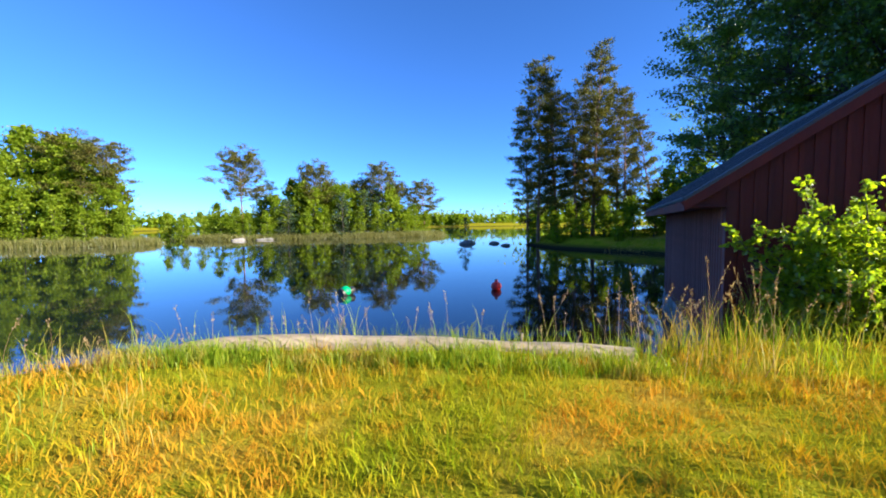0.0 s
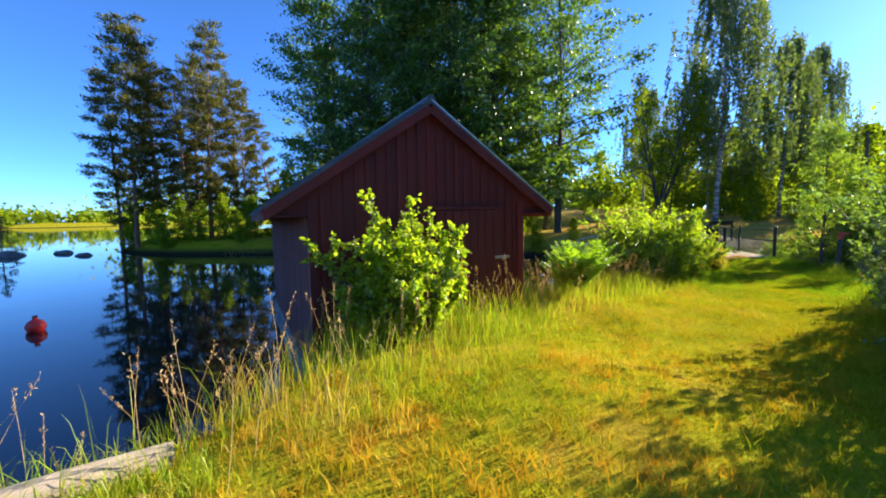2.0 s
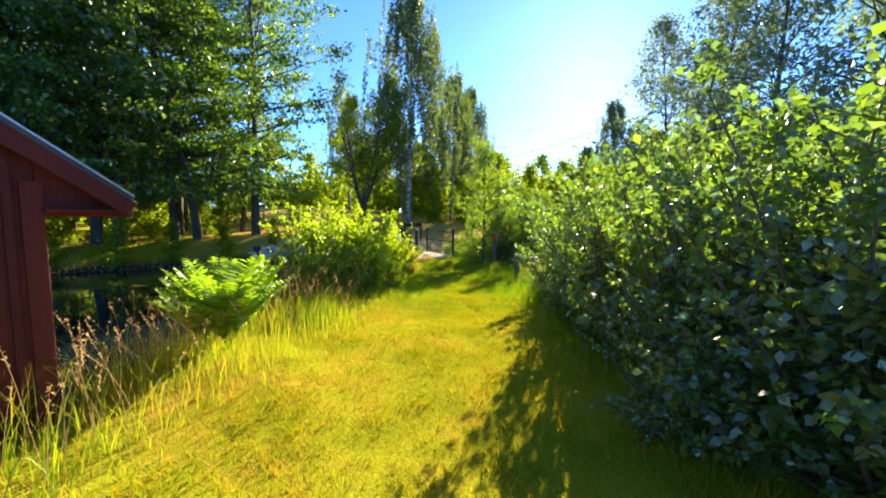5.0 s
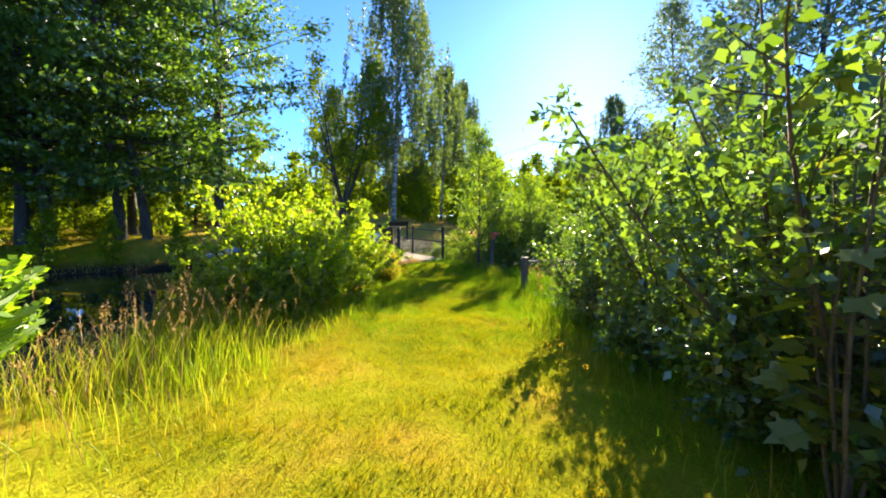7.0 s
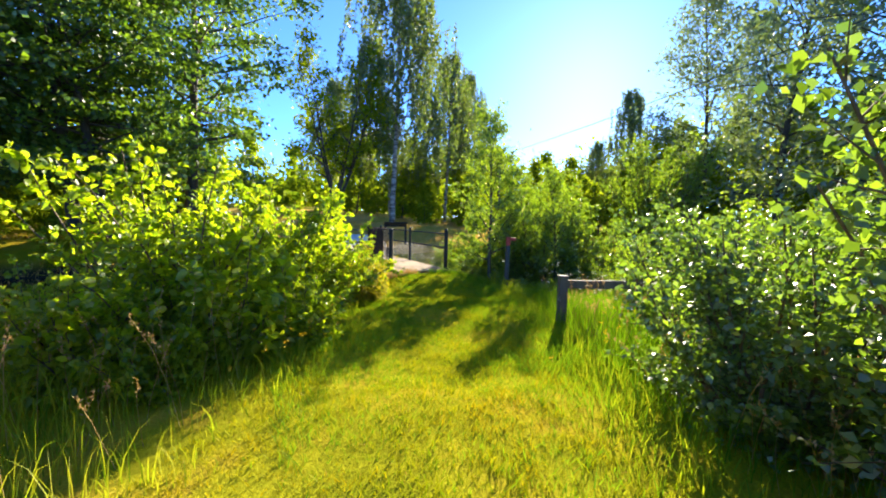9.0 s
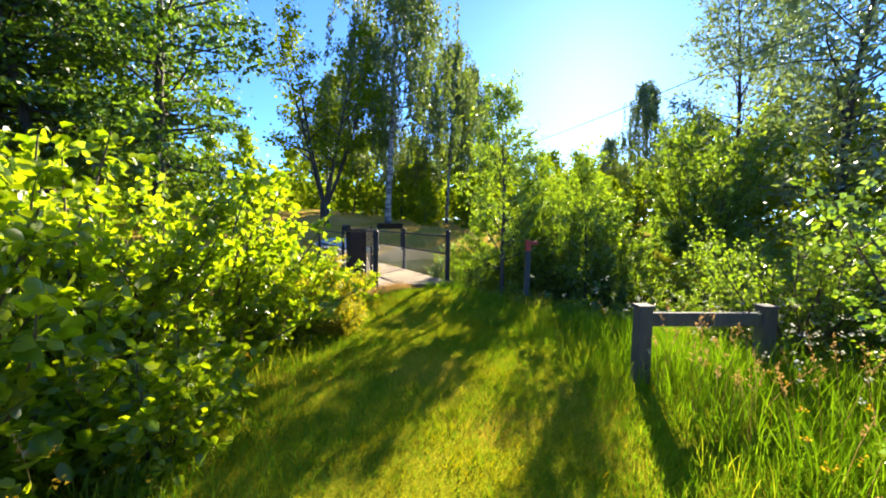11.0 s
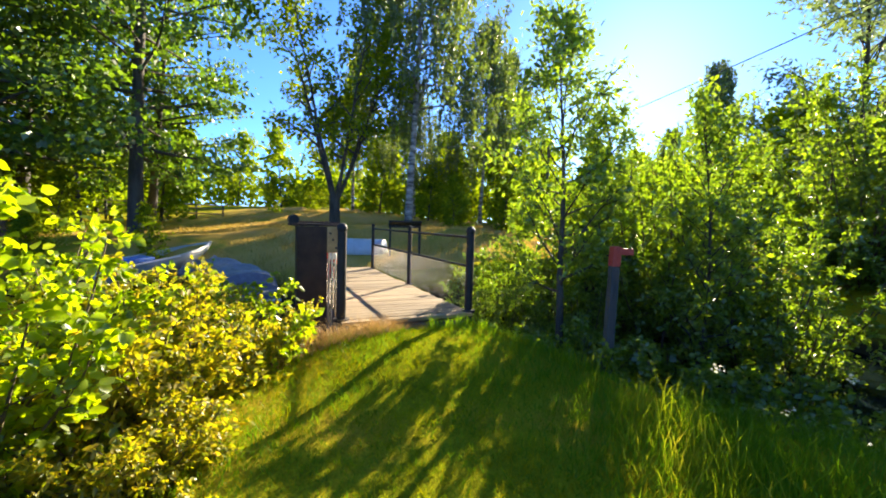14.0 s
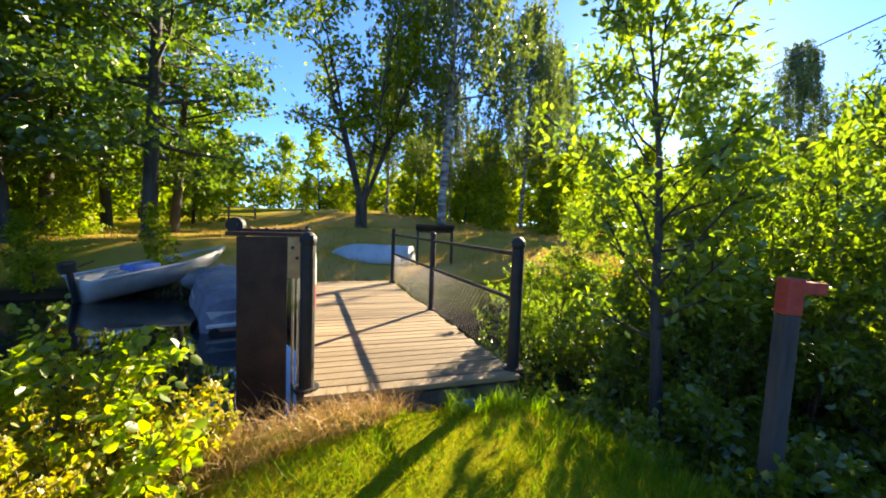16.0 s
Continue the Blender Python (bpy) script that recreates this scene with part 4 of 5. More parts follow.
# mixed deciduous trees for island, left shore and fields
wd = [plant("tree", grow_tree(61 + k, 10.0, 0.16, 0.03, dome(3.1), 40, (10, 65), 0.1, 5, 9, 0.4, (0.54, 0.38), 0.7, 0.03), "bark", "wood_leaf",
            pose(x, y, Z(x, y), 0, 0, 50 * k), "leafy green birch on the lake island", "tree", group="trees on the island") for k, (x, y) in enumerate([(16.5, 81), (6.5, 83)])]
placed(wd[0], [(3.5, 82, .8), (9.0, 81, .95), (20.5, 82, .9), (13.5, 83, .85), (-4.5, 83, .55), (24.5, 80, 1.0), (-7.0, 85, .6), (19.0, 86, 1.0), (26.5, 84, .9), (5.0, 87, 1.05), (13.0, 88, 1.05), (30.5, 80, .6), (1.5, 84, .75), (-1.0, 86, .7), (15.5, 84.5, 1.0), (23, 85, .9), (27.5, 81, .7), (32, 84, .65), (11.5, 84, .95), (7.8, 86, 1.0)], prng)
placed(wd[1], [(1.0, 80.5, .5), (-13.5, 84, .5), (-15.5, 86, .55), (-2.0, 81.5, .5), (22.0, 79, .6), (10.8, 79.5, .6), (7.5, 79.5, .55), (17.8, 78.5, .55), (28.0, 79.5, .55), (-10.0, 85, .5), (33.5, 82, .5)], prng)
ws = plant("tree", grow_tree(65, 16.5, 0.25, 0.04, dome(4.9), 58, (8, 62), 0.1, 7, 24, 0.5, (0.46, 0.32), 0.5, 0.03), "bark", "wood_leaf",
           pose(-31, 78, Z(-31, 78)), "tall leafy birch on the reedy west shore", "tree", group="trees on the west shore")
placed(ws, [(-36, 76, 1.0), (-27.5, 75, .92), (-24, 73.5, .8), (-21, 72, .65), (-40, 80, 1.05), (-34, 73, .75), (-46, 82, 1.0), (-29, 82, .95)], prng)
placed(wd[1], [(-30, 72, .7), (-26, 71, .65), (-22.5, 70, .55), (-35, 72.5, .7), (-18.5, 70.5, .5), (-40, 75, .8), (-45, 77, .9), (-19.5, 73, .9)], prng, relabel="low leafy shrub tree on the reedy west shore")
# undergrowth on the point and the far bank
placed(wd[1], [(27.8, 30.5, .32), (29, 28.5, .35), (31, 27.5, .38), (33, 27, .4), (35.5, 25.5, .45), (30, 31, .35), (32, 25, .35), (28.8, 33, .35), (37, 24, .5), (40, 28, .7), (38, 22, .6), (41, 24, .8), (35, 22, .4), (29, 24, .25), (28.9, 36, .3), (31.5, 39.5, .3)], prng, relabel="dark green bush at the water's edge on the point")
placed(wd[0], [(36.5, 18, .5), (41, 15, .8), (43, 8, .8), (39.5, 19.5, .7), (44, 1, .7), (34, 1.5, .3), (38.5, 5.5, .35), (33.8, 6.5, .28), (36, 12, .4), (46, 12, 1.0), (48, 5, .9), (52, 16, 1.2), (56, 9, 1.1), (45, 20, 1.1), (50, 24, 1.2)], prng, relabel="leafy undergrowth tree behind the alders")
# bushes added along the bank to keep low sun off the ground there
placed(wd[1], [(29.3, -0.2, .2), (28.9, 2.4, .2), (28.4, 4.6, .24), (28.3, 7.0, .2), (28.2, 9.4, .24), (28.2, 12, .22), (28.4, 14.6, .24), (28.8, 17.4, .26), (30.5, -2.6, .18), (32, 0.6, .22), (33, 4.2, .25), (31.6, 7.6, .25), (32.4, 11.6, .28)], prng, relabel="low bush added to shade the bank under the alders")
# woods behind the field
placed(wd[0], [(52, -14, .8), (58, -18, 1.0), (50, -21, .7), (62, -24, 1.1), (55, -28, .9), (48, -30, .8), (66, -16, 1.0), (70, -30, 1.1), (84, -4, 1.2), (92, -12, 1.2), (88, -20, 1.1), (60, -36, 1.0), (46, -19, .55), (43, -16, .45), (96, 4, 1.3), (88, 12, 1.3), (78, 14, 1.1), (70, 8, .8), (40, -22, .5), (52, -40, .9), (44, -36, .7)], prng, relabel="leafy tree at the edge of the dry field")
placed(wd[1], [(44, -18.5, .4), (39, -17, .35), (47, -24, .6), (38.5, -20.5, .4), (56, -22, .9), (64, -10, .35), (54, -8, .3), (50, -5, .3), (36, -18.5, .4), (36.5, -15.5, .3), (34, -19, .4), (42, -30, .6), (38, -30, .5), (34, -27, .45), (30, -22, .3), (32, -30, .5), (28, -24, .35), (18, -32, .8), (22, -34, .9), (26, -33, .8), (30, -36, .9), (14, -30, .8), (10, -27, .8), (34, -38, .9), (20, -29, .4), (24, -30, .4), (17, -27, .4), (13, -25, .45), (27, -27, .4), (31, -26, .4)], prng, relabel="round leafy bush in the dry field")
# weeping birches beyond the bridge
bi = plant("birch_tree", grow_tree(71, 17.5, 0.2, 0.3, (lambda u: 5.0 * (0.5 + 0.5 * math.sin(math.pi * (0.2 + 0.7 * u))) * (1.1 - u * 0.6)), 56, (25, 66), -0.2, 10, 46, 0.13, (0.18, 0.13), 0.8, 0.025, weep=2.6), "birch_bark", "birch_leaf",
           pose(33.0, -11.9, Z(33, -11.9) - 0.1, 3, 4, 0), "tall weeping birch with white trunk beyond the bridge", "tree", group="birches beyond the bridge")
placed(bi, [(41.5, -19.5, .82), (48.5, -25.5, .88), (37.2, -38, .75), (45, -15.5, .62), (41.5, -37.5, .5), (56, -12, .8)], prng, relabel="weeping birch standing at the field edge")
# open tree with several stems
fk = plant("tree", grow_tree(81, 9.4, 0.24, 0.2, dome(2.4), 66, (25, 65), 0.05, 7, 19, 0.24, (0.19, 0.13), 0.8, 0.03, stems=6, spread=0.4, twigs=True, fork=1.3), "bark", "wood_leaf",
           pose(34.0, -8.65, Z(34, -8.65) - 0.15), "multi-stemmed tree with thin green leaves in the field", "tree")
# tall willows south of the path
wi = plant("willow_tree", grow_tree(91, 15.0, 0.2, 0.06, dome(5.0), 60, (10, 70), 0.0, 8, 20, 0.36, (0.3, 0.11), 0.7, 0.04), "bark", "willow_leaf",
           pose(25.4, -29.8, Z(25.4, -29.8)), "large grey-green willow tree south of the path", "tree", group="willows south of the path")
placed(wi, [(19, -24.8, 1.0), (14.2, -21.5, .95), (9.5, -16.8, .8), (5.0, -13.2, .7), (26, -37, 1.0), (12, -30, 1.1), (3, -22, 1.0)], prng)

# ---- shrubs ----
def shrub(seed, H, R, stems, subs, per, leaf, spread=0.9, detail=True, taper=0.22, skirt=0.45):
    """Stems from one foot with leafy twigs; skirt: the share of short outer stems that clothe the foot."""
    rng = np.random.default_rng(seed)
    wood, P, D = [], [], []
    low = int(stems * skirt)
    for i in range(stems + low):
        a = i * 2.39996 + rng.normal() * 0.3
        if i < stems:
            out = math.sqrt((i + 0.5) / stems) * spread
            ln = H * rng.uniform(0.68, 1.08) * (1 - taper * out) * math.sqrt(1 + out * out * 0.6)
        else:
            out = spread * rng.uniform(1.3, 2.6)
            ln = max(0.5 * H, 0.95 * R) * rng.uniform(0.55, 0.95)
        d = np.array([math.cos(a) * out, math.sin(a) * out, 1.0])
        st = line_of((math.cos(a) * 0.12 * R, math.sin(a) * 0.12 * R, -0.08), d, ln, (0, 0, 0.2), 7, rng, 0.09)
        wood.append((st, np.linspace(0.016, 0.004, 7) * (0.6 + 0.25 * H), 5))
        for k in range(subs):
            t = rng.uniform(0.06, 1.0)
            p = along(st, np.array([t]))[0]
            sd = unit(rng.normal(size=3) * np.array([1, 1, 0.5]) + np.array([math.cos(a) * 0.5, math.sin(a) * 0.5, 0.5]))
            tw = line_of(p, sd, R * rng.uniform(0.18, 0.42) * (1.15 - 0.6 * t), (0, 0, 0.25), 3, rng, 0.1)
            if k % 3 == 0:
                wood.append((tw, np.linspace(0.006, 0.002, 3), 3))
            P.append(along(tw, rng.uniform(0.15, 1, per)) + rng.normal(size=(per, 3)) * 0.014)
            D.append(rng.normal(size=(per, 3)) * 0.75 + sd * 0.7 + np.array([0, 0, 0.15]))
        n = per * 2
        P.append(along(st, rng.uniform(0.55, 1, n)))
        D.append(rng.normal(size=(n, 3)) * 0.8 + np.array([0, 0, 0.5]))
    P, D = np.concatenate(P), np.concatenate(D)
    keep = P[:, 2] > 0.02
    P, D = P[keep], D[keep]
    size = rng.uniform(0.6, 1.2, len(P))
    return tubes(wood), leaves(P, D, leaf[0] * size, leaf[1] * size, rng, 0.18, 0.15, detail)


def bush(seed, x, y, H, R, label, leafmat, leaf=(0.075, 0.055), stems=16, subs=16, per=9, group="", spread=0.9, detail=True, taper=0.22):
    return plant("bush", shrub(seed, H, R, stems, subs, per, leaf, spread, detail, taper), "stem", leafmat, pose(x, y, Z(x, y) - 0.02), label, "bush", "foliage", "wood", group)


bush(101, 6.3, 0.7, 2.1, 0.8, "bright green alder bush in front of the boathouse wall", "bush_leaf", (0.064, 0.048), 26, 34, 15, "", 0.56, True, 0.7)
LB = "sunlit yellow-green bush on the stream bank"
b1 = bush(102, 15.1, -3.5, 2.55, 1.35, LB, "bush_leaf", (0.085, 0.062), 26, 24, 10, "bank bushes", 0.8)
b2 = bush(103, 16.0, -4.15, 2.2, 1.3, LB, "bush_leaf", (0.083, 0.06), 26, 24, 10, "bank bushes", 0.8)
placed(b1, [(16.9, -4.85, 1.02), (17.9, -4.5, .75), (18.7, -6.0, .66)], prng)
placed(b2, [(14.3, -2.7, .55), (17.5, -5.55, .78), (19.1, -6.1, .8)], prng)
b3 = bush(105, 14.35, -4.0, 1.45, 0.95, "large-leaved bright green bush near the path", "bush_leaf", (0.105, 0.075), 20, 16, 7, "bank bushes", 0.85)
placed(b3, [(13.7, -3.55, .62), (15.2, -4.6, .6), (14.75, -4.85, .7), (16.6, -5.15, .75), (14.0, -3.1, .8)], prng)
yb = bush(104, 18.2, -6.2, 1.35, 0.95, "yellowing sallow bush beside the stream bank", "yellow_leaf", (0.05, 0.026), 26, 30, 16, "bank bushes")
placed(yb, [(18.95, -6.72, .72), (17.6, -6.35, .7), (19.25, -6.5, .85)], prng)
# dark hedge along the south side of the path
HB = "dense dark green hedge bush beside the mown path"
h1 = bush(110, 5.5, -4.95, 2.7, 1.5, HB, "hedge_leaf", (0.066, 0.047), 32, 34, 11, "hedge bushes", 0.62, False, 0.36)
h2 = bush(111, 8.1, -6.25, 2.6, 1.5, HB, "hedge_leaf", (0.066, 0.047), 32, 34, 11, "hedge bushes", 0.62, False, 0.36)
placed(h1, [(6.8, -5.65, .95), (9.5, -7.05, .98), (4.0, -4.7, .9), (7.2, -6.9, 1.1)], prng)
placed(h2, [(11.0, -7.75, .85), (5.0, -6.2, 1.05), (11.8, -8.9, .85), (6.4, -4.75, .55)], prng)
# shrubs near the low fence and right of the bridge
SB = "leafy sallow bush beside the water near the bridge"
s1 = bush(120, 20.6, -13.6, 4.5, 1.7, SB, "shrub_leaf", (0.105, 0.065), 38, 38, 15, "shrubs by the bridge", 0.48, False, 0.05)
# the copy at (21.9, -14.7) is added behind the first to shade the path
placed(s1, [(19.3, -14.4, .8), (21.9, -12.8, .8), (21.9, -14.7, 1.02),  (22.7, -11.3, .62), (20.7, -11.8, .55), (19.9, -18.4, 1.0), (22.6, -14.6, .8), (17.6, -16.9, .4)], prng, sink=0.05)
lowb = bush(124, 19.25, -10.75, 1.1, 0.9, "low dense green bush on the shady stream bank", "shrub_leaf", (0.075, 0.05), 24, 24, 11, "low bank bushes", 0.95, False)
placed(lowb, [(18.0, -11.3, .95), (19.95, -10.75, 1.2), (20.75, -10.3, .95), (17.3, -11.4, 1.0), (18.9, -11.75, 1.3), (20.1, -11.7, 1.5), (16.6, -12.3, 1.1), (21.3, -11.0, 1.3), (19.3, -12.6, 1.6), (20.3, -12.6, 1.7)], prng)
s2 = bush(121, 14.3, -11.2, 1.7, 1.1, "pale flowering shrub behind the low fence", "shrub_leaf", (0.06, 0.035), 24, 20, 9, "shrubs by the bridge", 0.9, False)
placed(s2, [(15.3, -12.4, 1.0), (15.0, -11.2, .6), (13.0, -12.0, 1.2), (14.8, -14.4, 1.1), (12.2, -10.9, 1.3), (13.2, -14, 1.5), (16.1, -13.2, .8), (12.6, -9.6, .5)], prng)
sap = plant("sapling", grow_tree(131, 6.6, 0.075, 0.26, (lambda u: 1.5 - 0.5 * u), 40, (25, 62), 0.0, 7, 22, 0.11, (0.11, 0.05, 1), 0.8, 0.05, twigs=True), "bark", "shrub_leaf",
            pose(19.75, -10.75, Z(19.75, -10.75) - 0.1, 16, 15, 0), "leaning young tree with narrow leaves near the bridge", "tree")
placed(sap, [(21.6, -12.4, .8), (19.4, -12.9, .75), (23.0, -11.4, .6)], prng, relabel="thin young tree with narrow leaves on the stream bank")


# ---- fern ----
def fern(seed, x, y, n=34, L=0.95):
    rng = np.random.default_rng(seed)
    t_ = thing("fern", pose(x, y, Z(x, y)), "bright green fern clump on the stream bank", "fern")
    wood, P, D, S = [], [], [], []
    for i in range(n):
        a = i * 2.39996
        out = 0.25 + 0.75 * (i / n)
        ln = L * rng.uniform(0.75, 1.1)
        st = line_of((0, 0, 0), (math.cos(a) * out * 0.5, math.sin(a) * out * 0.5, 1.0), ln, (math.cos(a) * 0.5, math.sin(a) * 0.5, -0.3), 9, rng, 0.03)
        wood.append((st, np.linspace(0.006, 0.002, 9), 3))
        side = np.array([-math.sin(a), math.cos(a), 0])
        for k in range(20):
            t = 0.18 + 0.8 * k / 20
            w = 0.17 * math.sin(math.pi * min(1, (1 - t) * 1.1 + 0.06)) * ln
            for s in (-1, 1):
                P.append(along(st, np.array([t]))[0])
                D.append(side * s + np.array([0, 0, 0.25]) + (st[-1] - st[0]) * 0.25)
                S.append(w + 0.02)
    v, f = tubes(wood)
    part("stalk", mesh_np("stalk", v, f, "fern_leaf"), "", t_)
    S = np.array(S)
    v, f = leaves(np.array(P), np.array(D), S, 0.035 + S * 0.1, rng, 0.05, 0.1)
    part("frond", mesh_np("frond", v, f, "fern_leaf"), "", t_)


fern(140, 9.92, -1.58, 50, 1.18)
fern(141, 10.3, -1.3, 24, 0.9)

# young maple with lobed leaves beside the path
def maple(x, y, H=1.5):
    rng = np.random.default_rng(160)
    t_ = thing("maple_sapling", pose(x, y, Z(x, y)), "young maple with lobed green and yellowing leaves beside the path", "tree")
    bm = bmesh.new()
    outline = [(0.0, 0.0), (0.3, 0.02), (0.28, 0.14), (0.5, 0.3), (0.36, 0.38), (0.42, 0.62), (0.2, 0.55), (0.12, 0.72), (0.0, 1.0)]
    right = [bm.verts.new((u, w, 0.18 * u)) for u, w in outline]
    left = [right[0]] + [bm.verts.new((-u, w, 0.18 * u)) for u, w in outline[1:-1]] + [right[-1]]
    mid = [right[0]] + [bm.verts.new((0, w, 0)) for u, w in outline[1:-1]] + [right[-1]]
    for side in (right, left):
        for i in range(len(outline) - 1):
            q = [mid[i], side[i], side[i + 1], mid[i + 1]]
            q = [v for n, v in enumerate(q) if v not in q[:n]]
            if len(q) > 2:
                bm.faces.new(q if side is right else q[::-1])
    me = bpy.data.meshes.new("leaf")
    bm.to_mesh(me)
    bm.free()
    me.materials.append(M["maple_leaf"])
    wood = []
    for i in range(7):
        a = i * 2.4
        st = line_of((0, 0, 0), (math.cos(a) * 0.22, math.sin(a) * 0.22, 1), H * rng.uniform(0.6, 1.05), (0, 0, 0.2), 6, rng, 0.06)
        wood.append((st, np.linspace(0.012, 0.004, 6), 5))
        for j in range(16):
            p = along(st, np.array([0.3 + 0.7 * j / 16]))[0]
            az = rng.uniform(0, 360)
            out = np.array([math.cos(radians(az)), math.sin(radians(az)), 0.35])
            q = p + out * rng.uniform(0.06, 0.14)
            wood.append((np.array([p, q]), np.array([0.003, 0.002]), 3))
            s = rng.uniform(0.08, 0.16)
            part("leaf", me, "", t_, at=pose(*q, rng.uniform(-35, 20), rng.uniform(-25, 25), az - 90) @ Matrix.Diagonal((s, s, s, 1)))
    v, f = tubes(wood)
    part("stem", mesh_np("stem", v, f, "stem", True), "", t_)


maple(7.8, -5.35, 1.6)

# small spruce on the rock, boulders
def boulder(seed, x, y, z, sx, sy, sz, label, material="stone"):
    t_ = thing("boulder", pose(x, y, z, 0, 0, seed * 37), label, "rock")
    bm = bmesh.new()
    bmesh.ops.create_icosphere(bm, subdivisions=3, radius=0.5)
    for v in bm.verts:
        n = noise.noise(v.co * 2.2 + Vector((seed * 3.1, 0, 0))) * 0.22 + noise.noise(v.co * 5 + Vector((seed, 2, 0))) * 0.07
        v.co = Vector((v.co.x * sx, v.co.y * sy, v.co.z * sz)) * (1 + n)
    ob = part("stone", bm, material, t_)
    for p in ob.data.polygons:
        p.use_smooth = True


boulder(1, 24.0, 43.0, -0.4, 3.2, 1.6, 0.9, "low grey boulder rising from the lake")
boulder(2, 27.0, 41.5, -0.42, 1.8, 1.3, 0.6, "low grey boulder at the lake edge")
boulder(3, 25.4, 36.5, -0.42, 1.2, 0.9, 0.5, "low grey boulder at the lake edge")
boulder(4, 29.2, -4.3, 0.0, 1.6, 1.0, 0.7, "grey granite boulder on the stream bank")
boulder(5, 2.6, 79.6, -0.35, 7, 1.2, 0.7, "flat pale shore rock on the island")
boulder(6, -3.0, 80.4, -0.35, 6, 1.2, 0.8, "flat pale shore rock on the island")
sp = plant("spruce_tree", grow_tree(151, 3.2, 0.06, 0.06, cone(1.25), 50, (-5, 30), 0.15, 5, 13, 0.06, (0.14, 0.03), 0.3, 0.01, needle=True), "bark", "spruce_leaf",
           pose(23.6, 43.0, -0.2), "small dark spruce growing on a lake boulder", "tree")
placed(sp, [(14.8, 79, 2.6), (19.2, 80, 2.8), (4.6, 80, 2.4), (22.5, 81, 3.4), (8.2, 84.5, 3.8), (1.8, 85.5, 3.4), (26, 81, 2.6)], prng, relabel="pointed green spruce on the lake island")


# ---- far wooded shore ----
def far_wood():
    rng = np.random.default_rng(5)
    P, D, S = [], [], []
    for x0, x1, y0, y1, n, h in ((-520, -60, 440, 425, 190, 13), (-60, 180, 440, 385, 150, 15), (175, 420, 385, 345, 120, 14), (62, 98, 34, 26, 34, 13), (98, 112, 26, -20, 30, 13), (112, 74, -20, -62, 44, 13), (74, 30, -62, -58, 34, 13), (30, -10, -58, -40, 30, 13), (62, 74, -30, -26, 10, 9), (80, 96, -14, -8, 10, 11), (60, 300, 78, 140, 60, 13)):
        for _ in range(n):
            t = rng.uniform()
            cx, cy, hh = x0 + (x1 - x0) * t, y0 + (y1 - y0) * t + rng.uniform(0, 40) * (abs(y0) > 300), h * rng.uniform(0.6, 1.25)
            near = abs(y0) < 300
            k = 170 if near else 60
            q = rng.normal(size=(k, 3)) * np.array([3.0 if near else 2.6, 3.0 if near else 2.6, hh * 0.22]) + np.array([cx, cy, (2.6 if near else 3) + hh * rng.uniform(0.2, 0.5, (k, 1))[:, 0].mean()])
            S.append(np.full(k, 0.95 if near else 3.2))
            P.append(q)
            D.append(rng.normal(size=(k, 3)))
    P, D = np.concatenate(P), np.concatenate(D)
    S = np.concatenate(S)
    v, f = leaves(P, D, S, S * 0.75, rng)
    tagged(new("far_woods", mesh_np("far_woods", v, f, "wood_leaf")), "distant dark green wooded lake shore", "woods", kind="stuff")


far_wood()


# ---- grasses ----
PATH_LINE = np.array([(-4, -0.6), (0.5, -1.2), (4.3, -1.75), (7.1, -2.8), (9, -3.9), (11.8, -5.35), (13.5, -6.3), (16, -7.5), (19.6, -8.6)])


def path_distance(x, y):
    """Metres from the middle of the mown path, less where the path widens into the meadow in the west."""
    d = np.full(x.shape, 1e9)
    for (ax, ay), (bx, by) in zip(PATH_LINE[:-1], PATH_LINE[1:]):
        ex, ey = bx - ax, by - ay
        t = np.clip(((x - ax) * ex + (y - ay) * ey) / (ex * ex + ey * ey), 0, 1)
        d = np.minimum(d, np.hypot(x - ax - t * ex, y - ay - t * ey))
    return d - np.interp(x, [0, 4, 7, 10, 20], [0.8, 0.3, 0.2, 0, 0])


def blades(name, X, Y, h, w, lean, material, label, rng, seg=2):
    n = len(X)
    base = np.stack([X, Y, height(X, Y) - 0.01], 1)
    a = rng.uniform(0, 2 * math.pi, n)
    side = np.stack([np.cos(a), np.sin(a), np.zeros(n)], 1) * (w / 2)[:, None]
    b = rng.uniform(0, 2 * math.pi, n)
    out = np.stack([np.cos(b), np.sin(b), np.zeros(n)], 1) * (h * lean * rng.uniform(0.2, 1.2, n))[:, None]
    up = np.array([0, 0, 1.0])
    if seg == 1:
        v = np.stack([base - side, base + side, base + out + up * h[:, None]], 1).reshape(-1, 3)
        f = np.arange(n)[:, None] * 3 + np.array([[0, 1, 2]])
    else:
        m1, m2 = base + out * 0.18 + up * (h * 0.45)[:, None], base + out * 0.55 + up * (h * 0.8)[:, None]
        tip = base + out * 1.1 + up * (h * 0.97)[:, None]
        v = np.stack([base - side, base + side, m1 - side * 0.9, m1 + side * 0.9, m2 - side * 0.55, m2 + side * 0.55, tip - side * 0.05, tip + side * 0.05], 1).reshape(-1, 3)
        k = np.arange(n)[:, None] * 8
        f = np.concatenate([k + np.array([[0, 1, 3, 2]]), k + np.array([[2, 3, 5, 4]]), k + np.array([[4, 5, 7, 6]])])
    return tagged(new(name, mesh_np(name, v, f, material)), label, "grass", kind="stuff")


def scatter(n, x0, x1, y0, y1, rng, keep):
    x, y = rng.uniform(x0, x1, n), rng.uniform(y0, y1, n)
    k = keep(x, y)
    return x[k], y[k]


grng = np.random.default_rng(3)


